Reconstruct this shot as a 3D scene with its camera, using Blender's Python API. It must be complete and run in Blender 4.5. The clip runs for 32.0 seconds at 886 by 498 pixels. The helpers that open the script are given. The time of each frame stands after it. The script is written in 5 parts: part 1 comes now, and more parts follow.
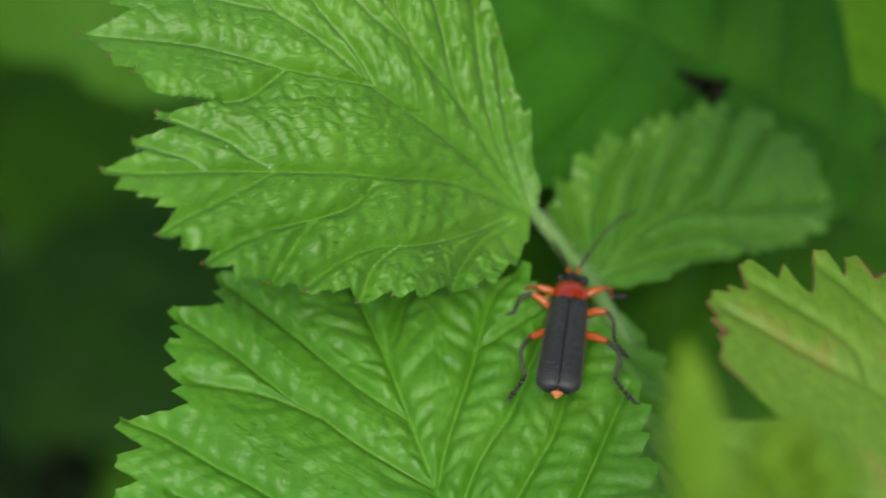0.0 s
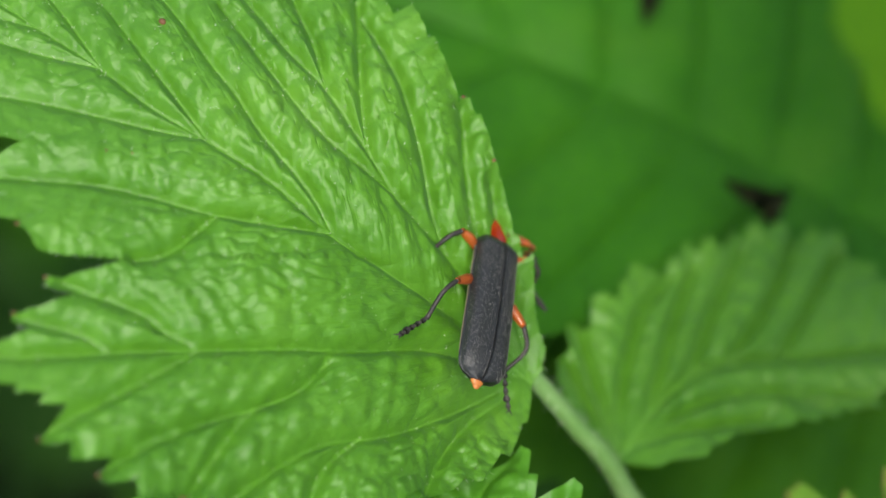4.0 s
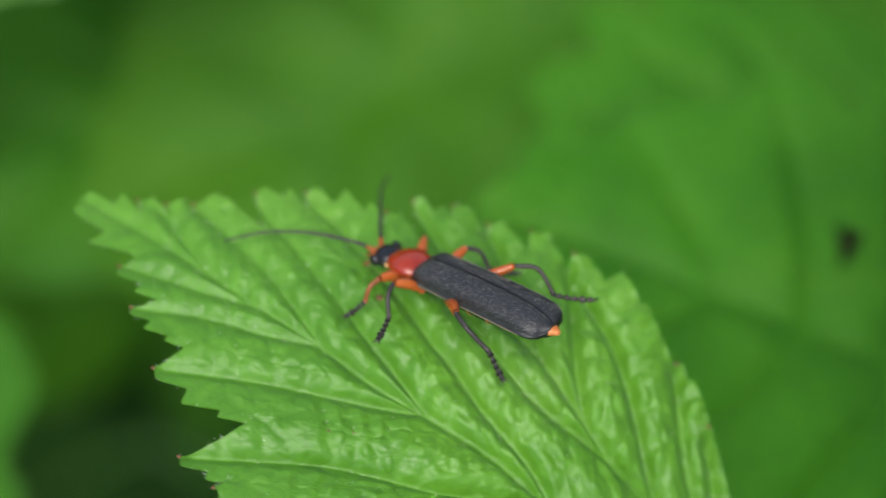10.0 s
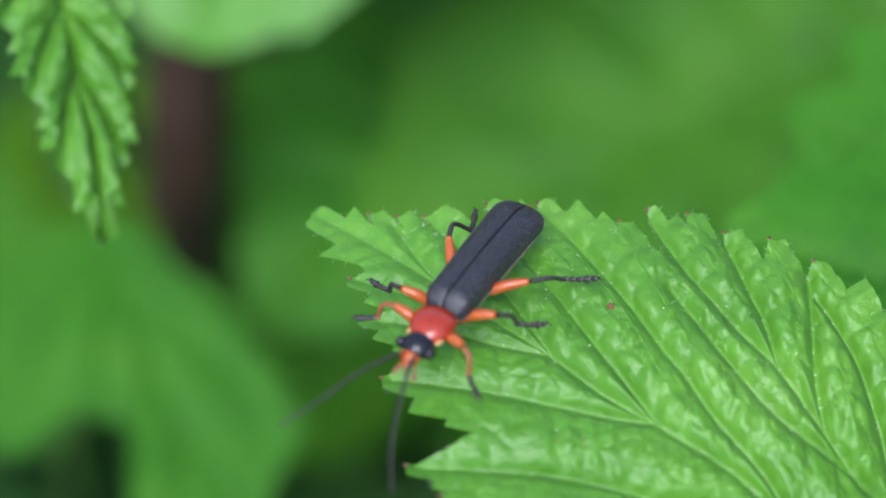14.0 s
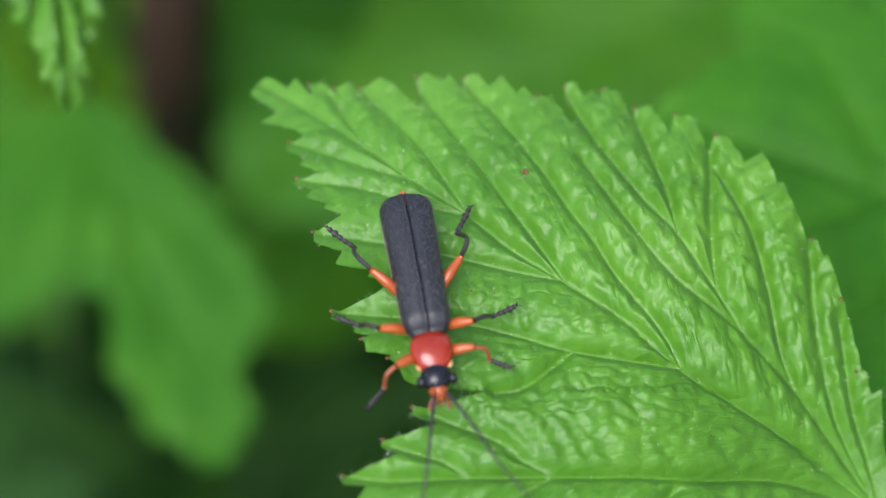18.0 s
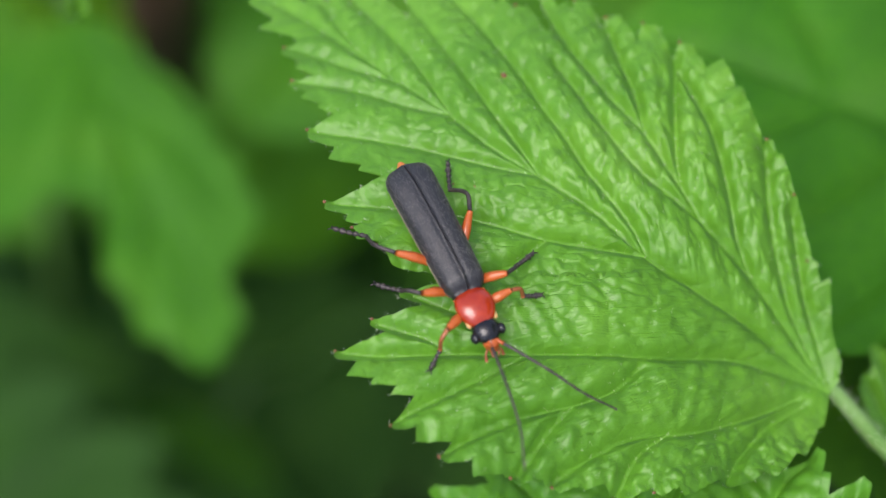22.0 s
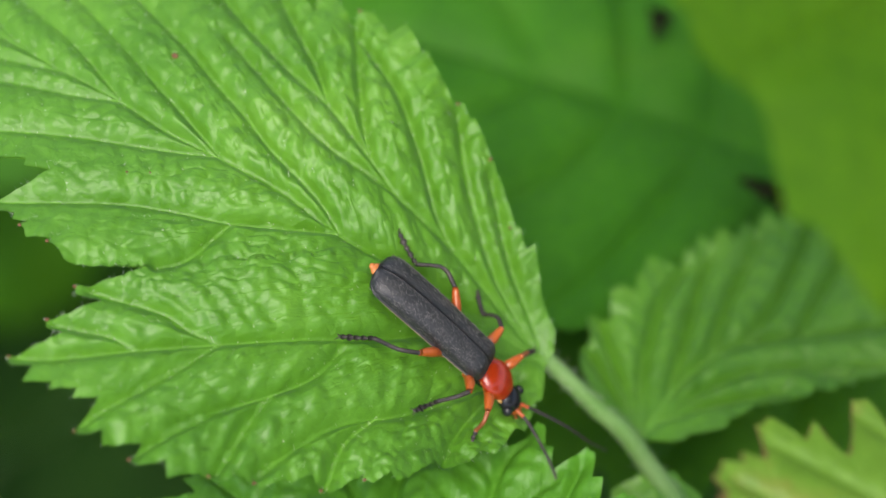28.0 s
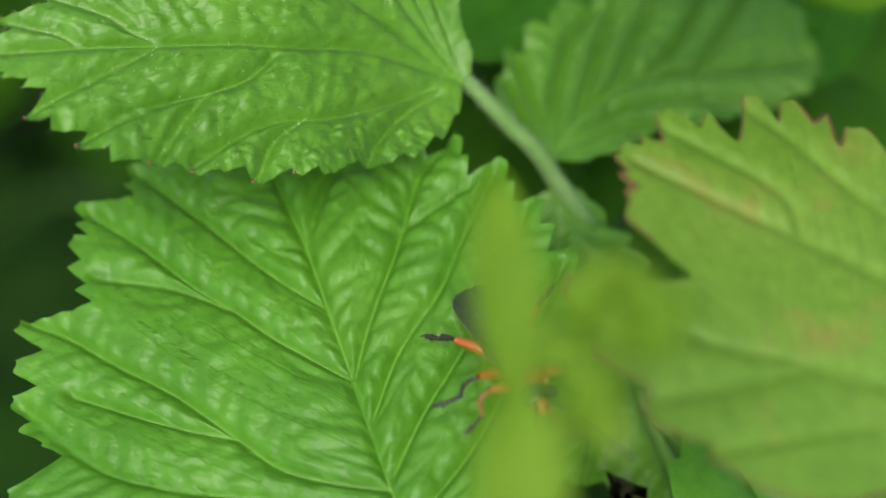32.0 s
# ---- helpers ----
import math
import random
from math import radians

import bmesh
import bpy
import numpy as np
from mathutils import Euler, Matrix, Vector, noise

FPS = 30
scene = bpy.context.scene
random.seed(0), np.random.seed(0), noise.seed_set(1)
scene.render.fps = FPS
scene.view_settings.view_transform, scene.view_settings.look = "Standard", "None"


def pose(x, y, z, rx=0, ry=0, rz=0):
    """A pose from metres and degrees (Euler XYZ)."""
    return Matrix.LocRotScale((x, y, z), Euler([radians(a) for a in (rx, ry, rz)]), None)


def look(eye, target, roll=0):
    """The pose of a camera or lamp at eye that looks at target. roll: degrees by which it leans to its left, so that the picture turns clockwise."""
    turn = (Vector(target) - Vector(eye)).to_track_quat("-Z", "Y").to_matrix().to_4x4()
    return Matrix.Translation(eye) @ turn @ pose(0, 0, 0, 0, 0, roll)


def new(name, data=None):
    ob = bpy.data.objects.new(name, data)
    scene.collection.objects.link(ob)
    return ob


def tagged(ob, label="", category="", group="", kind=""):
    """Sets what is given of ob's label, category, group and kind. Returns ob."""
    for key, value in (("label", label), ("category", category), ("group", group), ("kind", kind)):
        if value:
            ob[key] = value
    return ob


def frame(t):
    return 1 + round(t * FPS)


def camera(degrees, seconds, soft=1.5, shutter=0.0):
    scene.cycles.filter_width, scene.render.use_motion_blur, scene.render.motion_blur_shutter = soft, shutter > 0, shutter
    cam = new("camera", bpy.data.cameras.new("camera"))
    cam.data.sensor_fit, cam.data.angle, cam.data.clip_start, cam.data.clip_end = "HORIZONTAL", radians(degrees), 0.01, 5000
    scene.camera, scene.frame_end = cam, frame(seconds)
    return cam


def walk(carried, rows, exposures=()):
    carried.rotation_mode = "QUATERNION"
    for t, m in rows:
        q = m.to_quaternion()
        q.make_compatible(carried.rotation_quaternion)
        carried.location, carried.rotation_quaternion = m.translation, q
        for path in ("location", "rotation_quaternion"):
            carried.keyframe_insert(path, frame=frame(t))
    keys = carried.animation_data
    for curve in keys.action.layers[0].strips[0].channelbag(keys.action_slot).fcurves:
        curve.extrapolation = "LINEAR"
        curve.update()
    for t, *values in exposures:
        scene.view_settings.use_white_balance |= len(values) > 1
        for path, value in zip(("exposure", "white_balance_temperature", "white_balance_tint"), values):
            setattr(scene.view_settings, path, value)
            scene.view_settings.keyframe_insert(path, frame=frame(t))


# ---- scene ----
# ---- camera ----
cam = camera(22, 32.0, soft=1.5, shutter=0.4)
PATH = [
    (0.0, pose(-0.01644, -0.07632, 0.58040, 26.739, -10.913, -7.629)),
    (0.5, pose(-0.01119, -0.06529, 0.58111, 22.881, -10.791, -7.878)),
    (1.0, pose(-0.00959, -0.06000, 0.58145, 20.632, -9.870, -6.785)),
    (1.5, pose(-0.01026, -0.06257, 0.57946, 21.905, -9.912, -6.412)),
    (2.0, pose(-0.01243, -0.06268, 0.57956, 22.750, -11.045, -6.885)),
    (2.5, pose(-0.01136, -0.06228, 0.58055, 23.912, -11.202, -7.073)),
    (3.0, pose(-0.00916, -0.05976, 0.57407, 24.450, -11.104, -7.006)),
    (3.5, pose(-0.00673, -0.05613, 0.56383, 25.283, -10.253, -6.154)),
    (5.5, pose(0.00395, -0.04709, 0.55833, 22.447, -7.473, -5.637)),
    (6.0, pose(0.00423, -0.04704, 0.55869, 22.515, -7.184, -5.451)),
    (6.5, pose(0.00549, -0.04682, 0.55813, 23.280, -7.514, -6.525)),
    (7.0, pose(0.00484, -0.04676, 0.55826, 23.514, -6.667, -5.969)),
    (7.5, pose(0.00457, -0.04695, 0.55919, 23.467, -5.990, -5.431)),
    (8.0, pose(0.00450, -0.04729, 0.55997, 24.053, -5.326, -5.158)),
    (8.5, pose(0.00351, -0.04774, 0.56036, 26.068, -4.472, -5.578)),
    (9.0, pose(-0.00176, -0.04710, 0.56190, 26.514, -6.423, -5.496)),
    (9.5, pose(-0.00732, -0.04639, 0.56260, 27.458, -7.567, -6.081)),
    (10.0, pose(-0.00734, -0.04615, 0.56404, 27.933, -5.710, -5.126)),
    (10.5, pose(-0.00578, -0.04626, 0.56394, 28.576, -3.742, -4.435)),
    (11.0, pose(-0.00671, -0.04664, 0.56425, 28.438, -2.976, -3.714)),
    (11.5, pose(-0.00618, -0.04692, 0.56451, 29.154, -1.171, -3.168)),
    (12.0, pose(-0.00363, -0.04761, 0.56366, 30.268, 0.752, -2.649)),
    (12.5, pose(-0.00193, -0.04757, 0.56231, 30.878, 1.534, -2.245)),
    (13.0, pose(-0.00180, -0.04771, 0.56109, 30.698, 1.744, -2.051)),
    (13.5, pose(-0.00300, -0.04784, 0.55999, 30.352, 1.306, -2.197)),
    (14.0, pose(-0.00336, -0.04889, 0.56055, 29.981, 1.442, -2.018)),
    (14.5, pose(-0.00244, -0.05111, 0.56064, 30.545, 1.688, -1.783)),
    (15.0, pose(-0.00147, -0.05186, 0.56139, 29.430, 2.173, -0.923)),
    (15.5, pose(-0.00015, -0.05323, 0.56161, 29.272, 2.188, -0.605)),
    (17.5, pose(0.00144, -0.05580, 0.56570, 27.963, 1.597, -0.547)),
    (18.0, pose(0.00162, -0.05659, 0.56802, 27.978, 1.324, -0.717)),
    (19.0, pose(0.00123, -0.06208, 0.57385, 27.441, 0.894, -0.311)),
    (19.5, pose(0.00127, -0.06221, 0.57437, 27.092, 1.216, -0.147)),
    (20.0, pose(0.00115, -0.06248, 0.57435, 26.751, 1.728, -0.095)),
    (20.5, pose(0.00117, -0.06247, 0.57455, 26.057, 1.421, 0.009)),
    (21.0, pose(0.00101, -0.06271, 0.57479, 26.115, 1.749, -0.060)),
    (21.5, pose(0.00094, -0.06304, 0.57579, 25.618, 1.229, -0.103)),
    (22.0, pose(0.00099, -0.06341, 0.57610, 26.355, 0.568, -0.812)),
    (22.5, pose(0.00118, -0.06338, 0.57606, 25.753, 0.598, -0.566)),
    (23.0, pose(0.00111, -0.06371, 0.57661, 26.445, 0.448, -0.851)),
    (23.5, pose(0.00117, -0.06355, 0.57645, 26.206, -0.110, -1.143)),
    (24.0, pose(0.00107, -0.06308, 0.57618, 25.947, -1.219, -1.764)),
    (24.5, pose(0.00122, -0.06314, 0.57567, 25.945, -1.200, -2.181)),
    (25.0, pose(0.00117, -0.06270, 0.57555, 26.289, -2.178, -3.069)),
    (25.5, pose(0.00139, -0.06221, 0.57461, 27.260, -2.688, -4.292)),
    (27.5, pose(0.00477, -0.06561, 0.56785, 28.852, -2.359, -7.483)),
    (28.0, pose(0.00567, -0.06520, 0.56680, 28.513, -2.371, -7.497)),
    (28.5, pose(0.00681, -0.06666, 0.56774, 28.161, -2.189, -7.029)),
    (29.0, pose(0.00483, -0.06751, 0.56912, 27.767, -2.180, -6.383)),
    (29.5, pose(0.00569, -0.06926, 0.56920, 27.338, -2.817, -6.463)),
    (30.0, pose(0.00662, -0.07038, 0.56927, 27.372, -3.046, -6.909)),
    (30.5, pose(0.00624, -0.07162, 0.56925, 26.969, -3.427, -7.051)),
    (31.0, pose(0.00638, -0.07388, 0.56940, 26.470, -3.691, -7.253)),
    (31.5, pose(0.00473, -0.07665, 0.56978, 25.939, -3.743, -7.329)),
    (32.0, pose(0.00341, -0.07896, 0.57039, 25.964, -4.548, -7.766)),
]

walk(cam, PATH, [(0, 0.22, 6700, 7), (1, 0.24, 6650, 6), (2.5, 0.48, 6550, 5), (6, 0.52, 6600, 6), (9, 0.40, 6650, 6), (10, 0.42, 6400, 8), (12, 0.66, 5800, 14), (13, 0.74, 5650, 17), (15, 0.66, 5550, 16),
                 (18, 0.60, 5950, 16), (20, 0.62, 6050, 16), (23, 0.64, 6450, 16), (25, 0.62, 6450, 13), (30, 0.55, 6600, 13), (32, 0.48, 6600, 12)])

# ---- light ----
world = bpy.data.worlds.new("sky")
scene.world = world
world.use_nodes = True
sky = world.node_tree.nodes.new("ShaderNodeTexSky")
sky.sky_type = "NISHITA"
sky.sun_disc = False
sky.sun_elevation, sky.sun_rotation = radians(72), radians(209)
sky.air_density, sky.dust_density = 1.0, 3.0
back = world.node_tree.nodes["Background"]
world.node_tree.links.new(sky.outputs[0], back.inputs[0])
back.inputs[1].default_value = 0.15
sun = new("sun", bpy.data.lights.new("sun", "SUN"))
sun.data.energy, sun.data.angle, sun.data.color = 2.0, radians(42), (1.0, 0.97, 0.90)
sun.matrix_world = look((-0.48, -0.85, 2.6), (0, 0, 0.45))

K = 0.001          # geometry below is written in millimetres


# ---- materials ----
def mat(name):
    m = bpy.data.materials.new(name)
    m.use_nodes = True
    n = m.node_tree.nodes
    return m, n, m.node_tree.links, n["Principled BSDF"]


def noise_tex(n, l, scale, detail=3.0, rough=0.55, coord="Object", stretch=None):
    tc = n.new("ShaderNodeTexCoord")
    t = n.new("ShaderNodeTexNoise")
    t.inputs["Scale"].default_value = scale
    t.inputs["Detail"].default_value = detail
    t.inputs["Roughness"].default_value = rough
    if stretch:
        mp = n.new("ShaderNodeMapping")
        mp.inputs["Scale"].default_value = stretch
        l.new(tc.outputs[coord], mp.inputs["Vector"])
        l.new(mp.outputs[0], t.inputs["Vector"])
    else:
        l.new(tc.outputs[coord], t.inputs["Vector"])
    return t


def ramp(n, l, src, stops):
    r = n.new("ShaderNodeValToRGB")
    el = r.color_ramp.elements
    while len(el) < len(stops):
        el.new(0.5)
    for e, (p, c) in zip(el, stops):
        e.position, e.color = p, (*c, 1.0)
    l.new(src, r.inputs[0])
    return r


def bump(n, l, src, bsdf, dist, strength=1.0):
    b = n.new("ShaderNodeBump")
    b.inputs["Distance"].default_value = dist
    b.inputs["Strength"].default_value = strength
    l.new(src, b.inputs["Height"])
    if bsdf.inputs["Normal"].links:
        l.new(bsdf.inputs["Normal"].links[0].from_socket, b.inputs["Normal"])
    l.new(b.outputs[0], bsdf.inputs["Normal"])
    return b


def leaf_material(name, dark, mid, light, rough=0.38, glow=0.25, spots=None, cells=0.1, down=0.0):
    m, n, l, p = mat(name)
    big = noise_tex(n, l, 90, 2.0)
    c1 = ramp(n, l, big.outputs[0], [(0.3, dark), (0.55, mid), (0.75, light)])
    fine = noise_tex(n, l, 900, 4.0, 0.6)
    c2 = ramp(n, l, fine.outputs[0], [(0.25, (0.75, 0.8, 0.7)), (0.6, (1.0, 1.0, 1.0)), (0.8, (1.12, 1.08, 1.1))])
    mx = n.new("ShaderNodeMix")
    mx.data_type, mx.blend_type = "RGBA", "MULTIPLY"
    mx.inputs[0].default_value = 1.0
    l.new(c1.outputs[0], mx.inputs["A"])
    l.new(c2.outputs[0], mx.inputs["B"])
    col = mx.outputs["Result"]
    if spots:
        sp = noise_tex(n, l, 170, 5.0, 0.65)
        rm = ramp(n, l, sp.outputs[0], [(0.55, (0, 0, 0)), (0.75, (0.8, 0.8, 0.8))])
        mx2 = n.new("ShaderNodeMix")
        mx2.data_type = "RGBA"
        l.new(rm.outputs[0], mx2.inputs[0])
        l.new(col, mx2.inputs["A"])
        mx2.inputs["B"].default_value = (*spots, 1)
        col = mx2.outputs["Result"]
    l.new(col, p.inputs["Base Color"])
    rr = n.new("ShaderNodeMapRange")
    rr.inputs["To Min"].default_value, rr.inputs["To Max"].default_value = rough - 0.08, rough + 0.14
    l.new(fine.outputs[0], rr.inputs[0])
    l.new(rr.outputs[0], p.inputs["Roughness"])
    p.inputs["Specular IOR Level"].default_value = 0.56 if down else 0.5 if rough < 0.53 else 0.3
    p.inputs["Sheen Weight"].default_value = down
    p.inputs["Sheen Roughness"].default_value = 0.55
    p.inputs["Sheen Tint"].default_value = (0.55, 1.0, 0.85, 1)
    vo = n.new("ShaderNodeTexVoronoi")
    vo.inputs["Scale"].default_value = 1150
    tc = n.new("ShaderNodeTexCoord")
    wob = noise_tex(n, l, 700, 2.0)
    add = n.new("ShaderNodeVectorMath")
    add.operation = "MULTIPLY_ADD"
    add.inputs[1].default_value = (0.0012, 0.0012, 0.0012)
    l.new(wob.outputs["Color"], add.inputs[0])
    l.new(tc.outputs["Object"], add.inputs[2])
    l.new(add.outputs[0], vo.inputs["Vector"])
    sq = n.new("ShaderNodeMath")
    sq.operation = "POWER"
    l.new(vo.outputs["Distance"], sq.inputs[0])
    sq.inputs[1].default_value = 2.0
    inv = n.new("ShaderNodeMath")
    inv.operation = "SUBTRACT"
    inv.inputs[0].default_value = 1.0
    l.new(sq.outputs[0], inv.inputs[1])
    bump(n, l, inv.outputs[0], p, cells * K, 1.0)
    bump(n, l, fine.outputs[0], p, 0.00007, 0.8)
    bump(n, l, noise_tex(n, l, 3600, 2.0).outputs[0], p, 0.00003, 0.8)
    tr = n.new("ShaderNodeBsdfTranslucent")
    l.new(col, tr.inputs["Color"])
    ms = n.new("ShaderNodeMixShader")
    ms.inputs[0].default_value = glow
    out = n["Material Output"]
    l.new(p.outputs[0], ms.inputs[1])
    l.new(tr.outputs[0], ms.inputs[2])
    l.new(ms.outputs[0], out.inputs["Surface"])
    return m


def simple(name, a, b, scale, rough, spec=0.5, bump_mm=0.0, stretch=None, coat=0.0, sheen=0.0):
    m, n, l, p = mat(name)
    t = noise_tex(n, l, scale, 4.0, 0.6, stretch=stretch)
    c = ramp(n, l, t.outputs[0], [(0.3, a), (0.7, b)])
    l.new(c.outputs[0], p.inputs["Base Color"])
    p.inputs["Roughness"].default_value = rough
    p.inputs["Specular IOR Level"].default_value = spec
    p.inputs["Coat Weight"].default_value = coat
    p.inputs["Coat Roughness"].default_value = 0.12
    p.inputs["Sheen Weight"].default_value = sheen
    p.inputs["Sheen Roughness"].default_value = 0.4
    if bump_mm:
        bump(n, l, t.outputs[0], p, bump_mm * K, 1.0)
    return m


M_MAIN = leaf_material("raspberry_leaf", (0.094, 0.280, 0.012), (0.124, 0.34, 0.018), (0.162, 0.39, 0.030), 0.40, 0.25, cells=0.08, down=0.05)
M_LOW = leaf_material("raspberry_leaf_old", (0.082, 0.275, 0.012), (0.105, 0.325, 0.018), (0.135, 0.365, 0.028), 0.42, 0.25, cells=0.04)
M_YELLOW = leaf_material("lobed_leaf", (0.14, 0.305, 0.022), (0.175, 0.35, 0.03), (0.21, 0.38, 0.045), 0.5, 0.3, spots=(0.30, 0.27, 0.05), cells=0.03)
M_BACK = leaf_material("thicket_leaf", (0.045, 0.21, 0.003), (0.062, 0.26, 0.005), (0.085, 0.29, 0.010), 0.55, 0.3)
M_LIME = leaf_material("young_leaf", (0.104, 0.295, 0.003), (0.126, 0.325, 0.004), (0.15, 0.355, 0.006), 0.65, 0.62)
# dark vein green, with the shade of the leaf creases put in
M_SHADEVEIN = simple("leaf_vein", (0.05, 0.20, 0.006), (0.075, 0.25, 0.010), 700, 0.5)
M_PALEVEIN = simple("pale_vein", (0.14, 0.36, 0.03), (0.18, 0.40, 0.05), 700, 0.45)
M_STALK = simple("green_stalk", (0.11, 0.25, 0.045), (0.19, 0.33, 0.10), 300, 0.5, bump_mm=0.05)
# darker copy of M_STALK with the thicket's shade put into the green
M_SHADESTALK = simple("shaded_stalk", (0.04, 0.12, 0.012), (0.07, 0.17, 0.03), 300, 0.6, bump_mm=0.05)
M_HAIR = simple("fine_hair", (0.55, 0.68, 0.42), (0.75, 0.82, 0.65), 100, 0.5)
M_CANE = simple("brown_cane", (0.030, 0.016, 0.008), (0.065, 0.034, 0.017), 220, 0.6, bump_mm=0.3, stretch=(1, 1, 0.2))
M_TAN = simple("dry_stalk", (0.15, 0.13, 0.07), (0.23, 0.20, 0.12), 200, 0.7, bump_mm=0.2)
M_BROWN = simple("leaf_scorch", (0.10, 0.04, 0.015), (0.22, 0.10, 0.04), 500, 0.7)
M_SOIL = simple("soil", (0.008, 0.005, 0.003), (0.028, 0.017, 0.010), 45, 0.95, 0.2, bump_mm=8)
M_SHELL = simple("elytra_black", (0.006, 0.006, 0.006), (0.036, 0.036, 0.037), 9000, 0.42, 0.6, bump_mm=0.04, stretch=(0.6, 1, 1))
M_BLACK = simple("chitin_black", (0.006, 0.006, 0.007), (0.018, 0.018, 0.020), 2500, 0.25, 0.5, bump_mm=0.01)
M_RED = simple("chitin_red", (0.25, 0.016, 0.003), (0.38, 0.036, 0.005), 1100, 0.22, 0.5, bump_mm=0.05, coat=0.5)
M_ORANGE = simple("chitin_orange", (0.34, 0.062, 0.010), (0.48, 0.115, 0.020), 900, 0.28, 0.5, bump_mm=0.01, coat=0.2)
M_DOWN = simple("beetle_down", (0.11, 0.105, 0.095), (0.27, 0.255, 0.23), 2000, 0.5)
M_PALE = simple("chitin_pale", (0.58, 0.32, 0.10), (0.68, 0.42, 0.16), 900, 0.3)
M_TAIL = simple("abdomen_orange", (0.50, 0.14, 0.03), (0.62, 0.24, 0.06), 900, 0.4, bump_mm=0.02)
M_LEG = simple("leg_dark", (0.016, 0.013, 0.012), (0.065, 0.052, 0.045), 4000, 0.5, 0.5, bump_mm=0.02)
M_FORELEG = simple("leg_brown", (0.20, 0.055, 0.018), (0.32, 0.10, 0.035), 1500, 0.4, bump_mm=0.02)
# bramble leaf green with the deep shade of the thicket put in
M_DARK = leaf_material("thicket_leaf_deepshade", (0.014, 0.066, 0.002), (0.020, 0.086, 0.003), (0.030, 0.105, 0.005), 0.7, 0.3)
# darker copy of M_BACK, the thicket's shade put into its green
M_DEEP = leaf_material("thicket_leaf_shaded", (0.045, 0.175, 0.002), (0.062, 0.215, 0.003), (0.085, 0.245, 0.006), 0.6, 0.3)
# withered leaf brown, also used for the dark in gaps between leaves
M_SCRAPGAP = simple("withered_leaf", (0.018, 0.024, 0.008), (0.045, 0.046, 0.016), 300, 0.9, 0.1, bump_mm=0.2)
# M_BACK green taken down a step, dimmer light put into the colour
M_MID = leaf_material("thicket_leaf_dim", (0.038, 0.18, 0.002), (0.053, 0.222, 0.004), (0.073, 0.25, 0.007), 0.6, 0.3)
M_SHOOT = leaf_material("shoot_green", (0.14, 0.30, 0.010), (0.19, 0.36, 0.018), (0.24, 0.41, 0.035), 0.55, 0.35)


# ---- mesh tools ----
def mesh(name, verts, faces, material, smooth=True):
    me = bpy.data.meshes.new(name)
    me.from_pydata((np.asarray(verts, float) * K).tolist(), [], faces)
    me.materials.append(material)
    if smooth:
        me.polygons.foreach_set("use_smooth", [True] * len(me.polygons))
    me.update()
    return me


def part(name, me, parent, label=""):
    ob = new(name, me)
    ob.parent = parent
    return tagged(ob, label)


def thing(name, label, category, group="", at=None, kind=""):
    ob = new(name)
    ob.empty_display_size = 0.005
    if at is not None:
        ob.matrix_world = at
    return tagged(ob, label, category, group, kind)


def grid_faces(nu, nv, wrap=False, base=0, flip=False):
    f = []
    for i in range(nu - 1):
        for j in range(nv if wrap else nv - 1):
            k = (j + 1) % nv
            q = [base + i * nv + j, base + (i + 1) * nv + j, base + (i + 1) * nv + k, base + i * nv + k]
            f.append(q[::-1] if flip else q)
    return f


def tube(points, radii, seg=8, caps=True, squash=1.0):
    """Verts and faces of a round rod along points."""
    pts = np.asarray(points, float)
    n = len(pts)
    radii = np.broadcast_to(np.asarray(radii, float), (n,))
    tan = np.gradient(pts, axis=0)
    tan /= np.linalg.norm(tan, axis=1)[:, None] + 1e-12
    ref = np.array([0, 0, 1.0]) if abs(tan[:, 2]).mean() < 0.8 else np.array([1.0, 0, 0])
    verts = []
    ang = np.linspace(0, 2 * np.pi, seg, endpoint=False)
    for p, t, r in zip(pts, tan, radii):
        a = np.cross(ref, t)
        a /= np.linalg.norm(a) + 1e-12
        b = np.cross(t, a)
        verts.append(p + r * (np.cos(ang)[:, None] * a + squash * np.sin(ang)[:, None] * b))
    verts = np.concatenate(verts)
    faces = grid_faces(n, seg, True, flip=True)
    if caps:
        verts = np.vstack([verts, pts[0] - tan[0] * radii[0] * 0.4, pts[-1] + tan[-1] * radii[-1] * 0.4])
        a, b = n * seg, n * seg + 1
        faces += [[a, k, (k + 1) % seg] for k in range(seg)]
        faces += [[b, (n - 1) * seg + (k + 1) % seg, (n - 1) * seg + k] for k in range(seg)]
    return verts, faces


def join(*pieces):
    v, f, o = [], [], 0
    for a, b in pieces:
        v.append(np.asarray(a))
        f += [[i + o for i in q] for q in b] if o else list(b)
        o += len(a)
    return np.concatenate(v), f


def spline(points, n=24):
    """A smooth curve through points."""
    p = np.asarray(points, float)
    q = np.vstack([2 * p[0] - p[1], p, 2 * p[-1] - p[-2]])
    out = []
    for i in range(len(p) - 1):
        a, b, c, d = q[i:i + 4]
        t = np.linspace(0, 1, n, endpoint=i == len(p) - 2)[:, None]
        out.append(0.5 * (2 * b + (c - a) * t + (2 * a - 5 * b + 4 * c - d) * t**2 + (3 * b - a - 3 * c + d) * t**3))
    return np.concatenate(out)


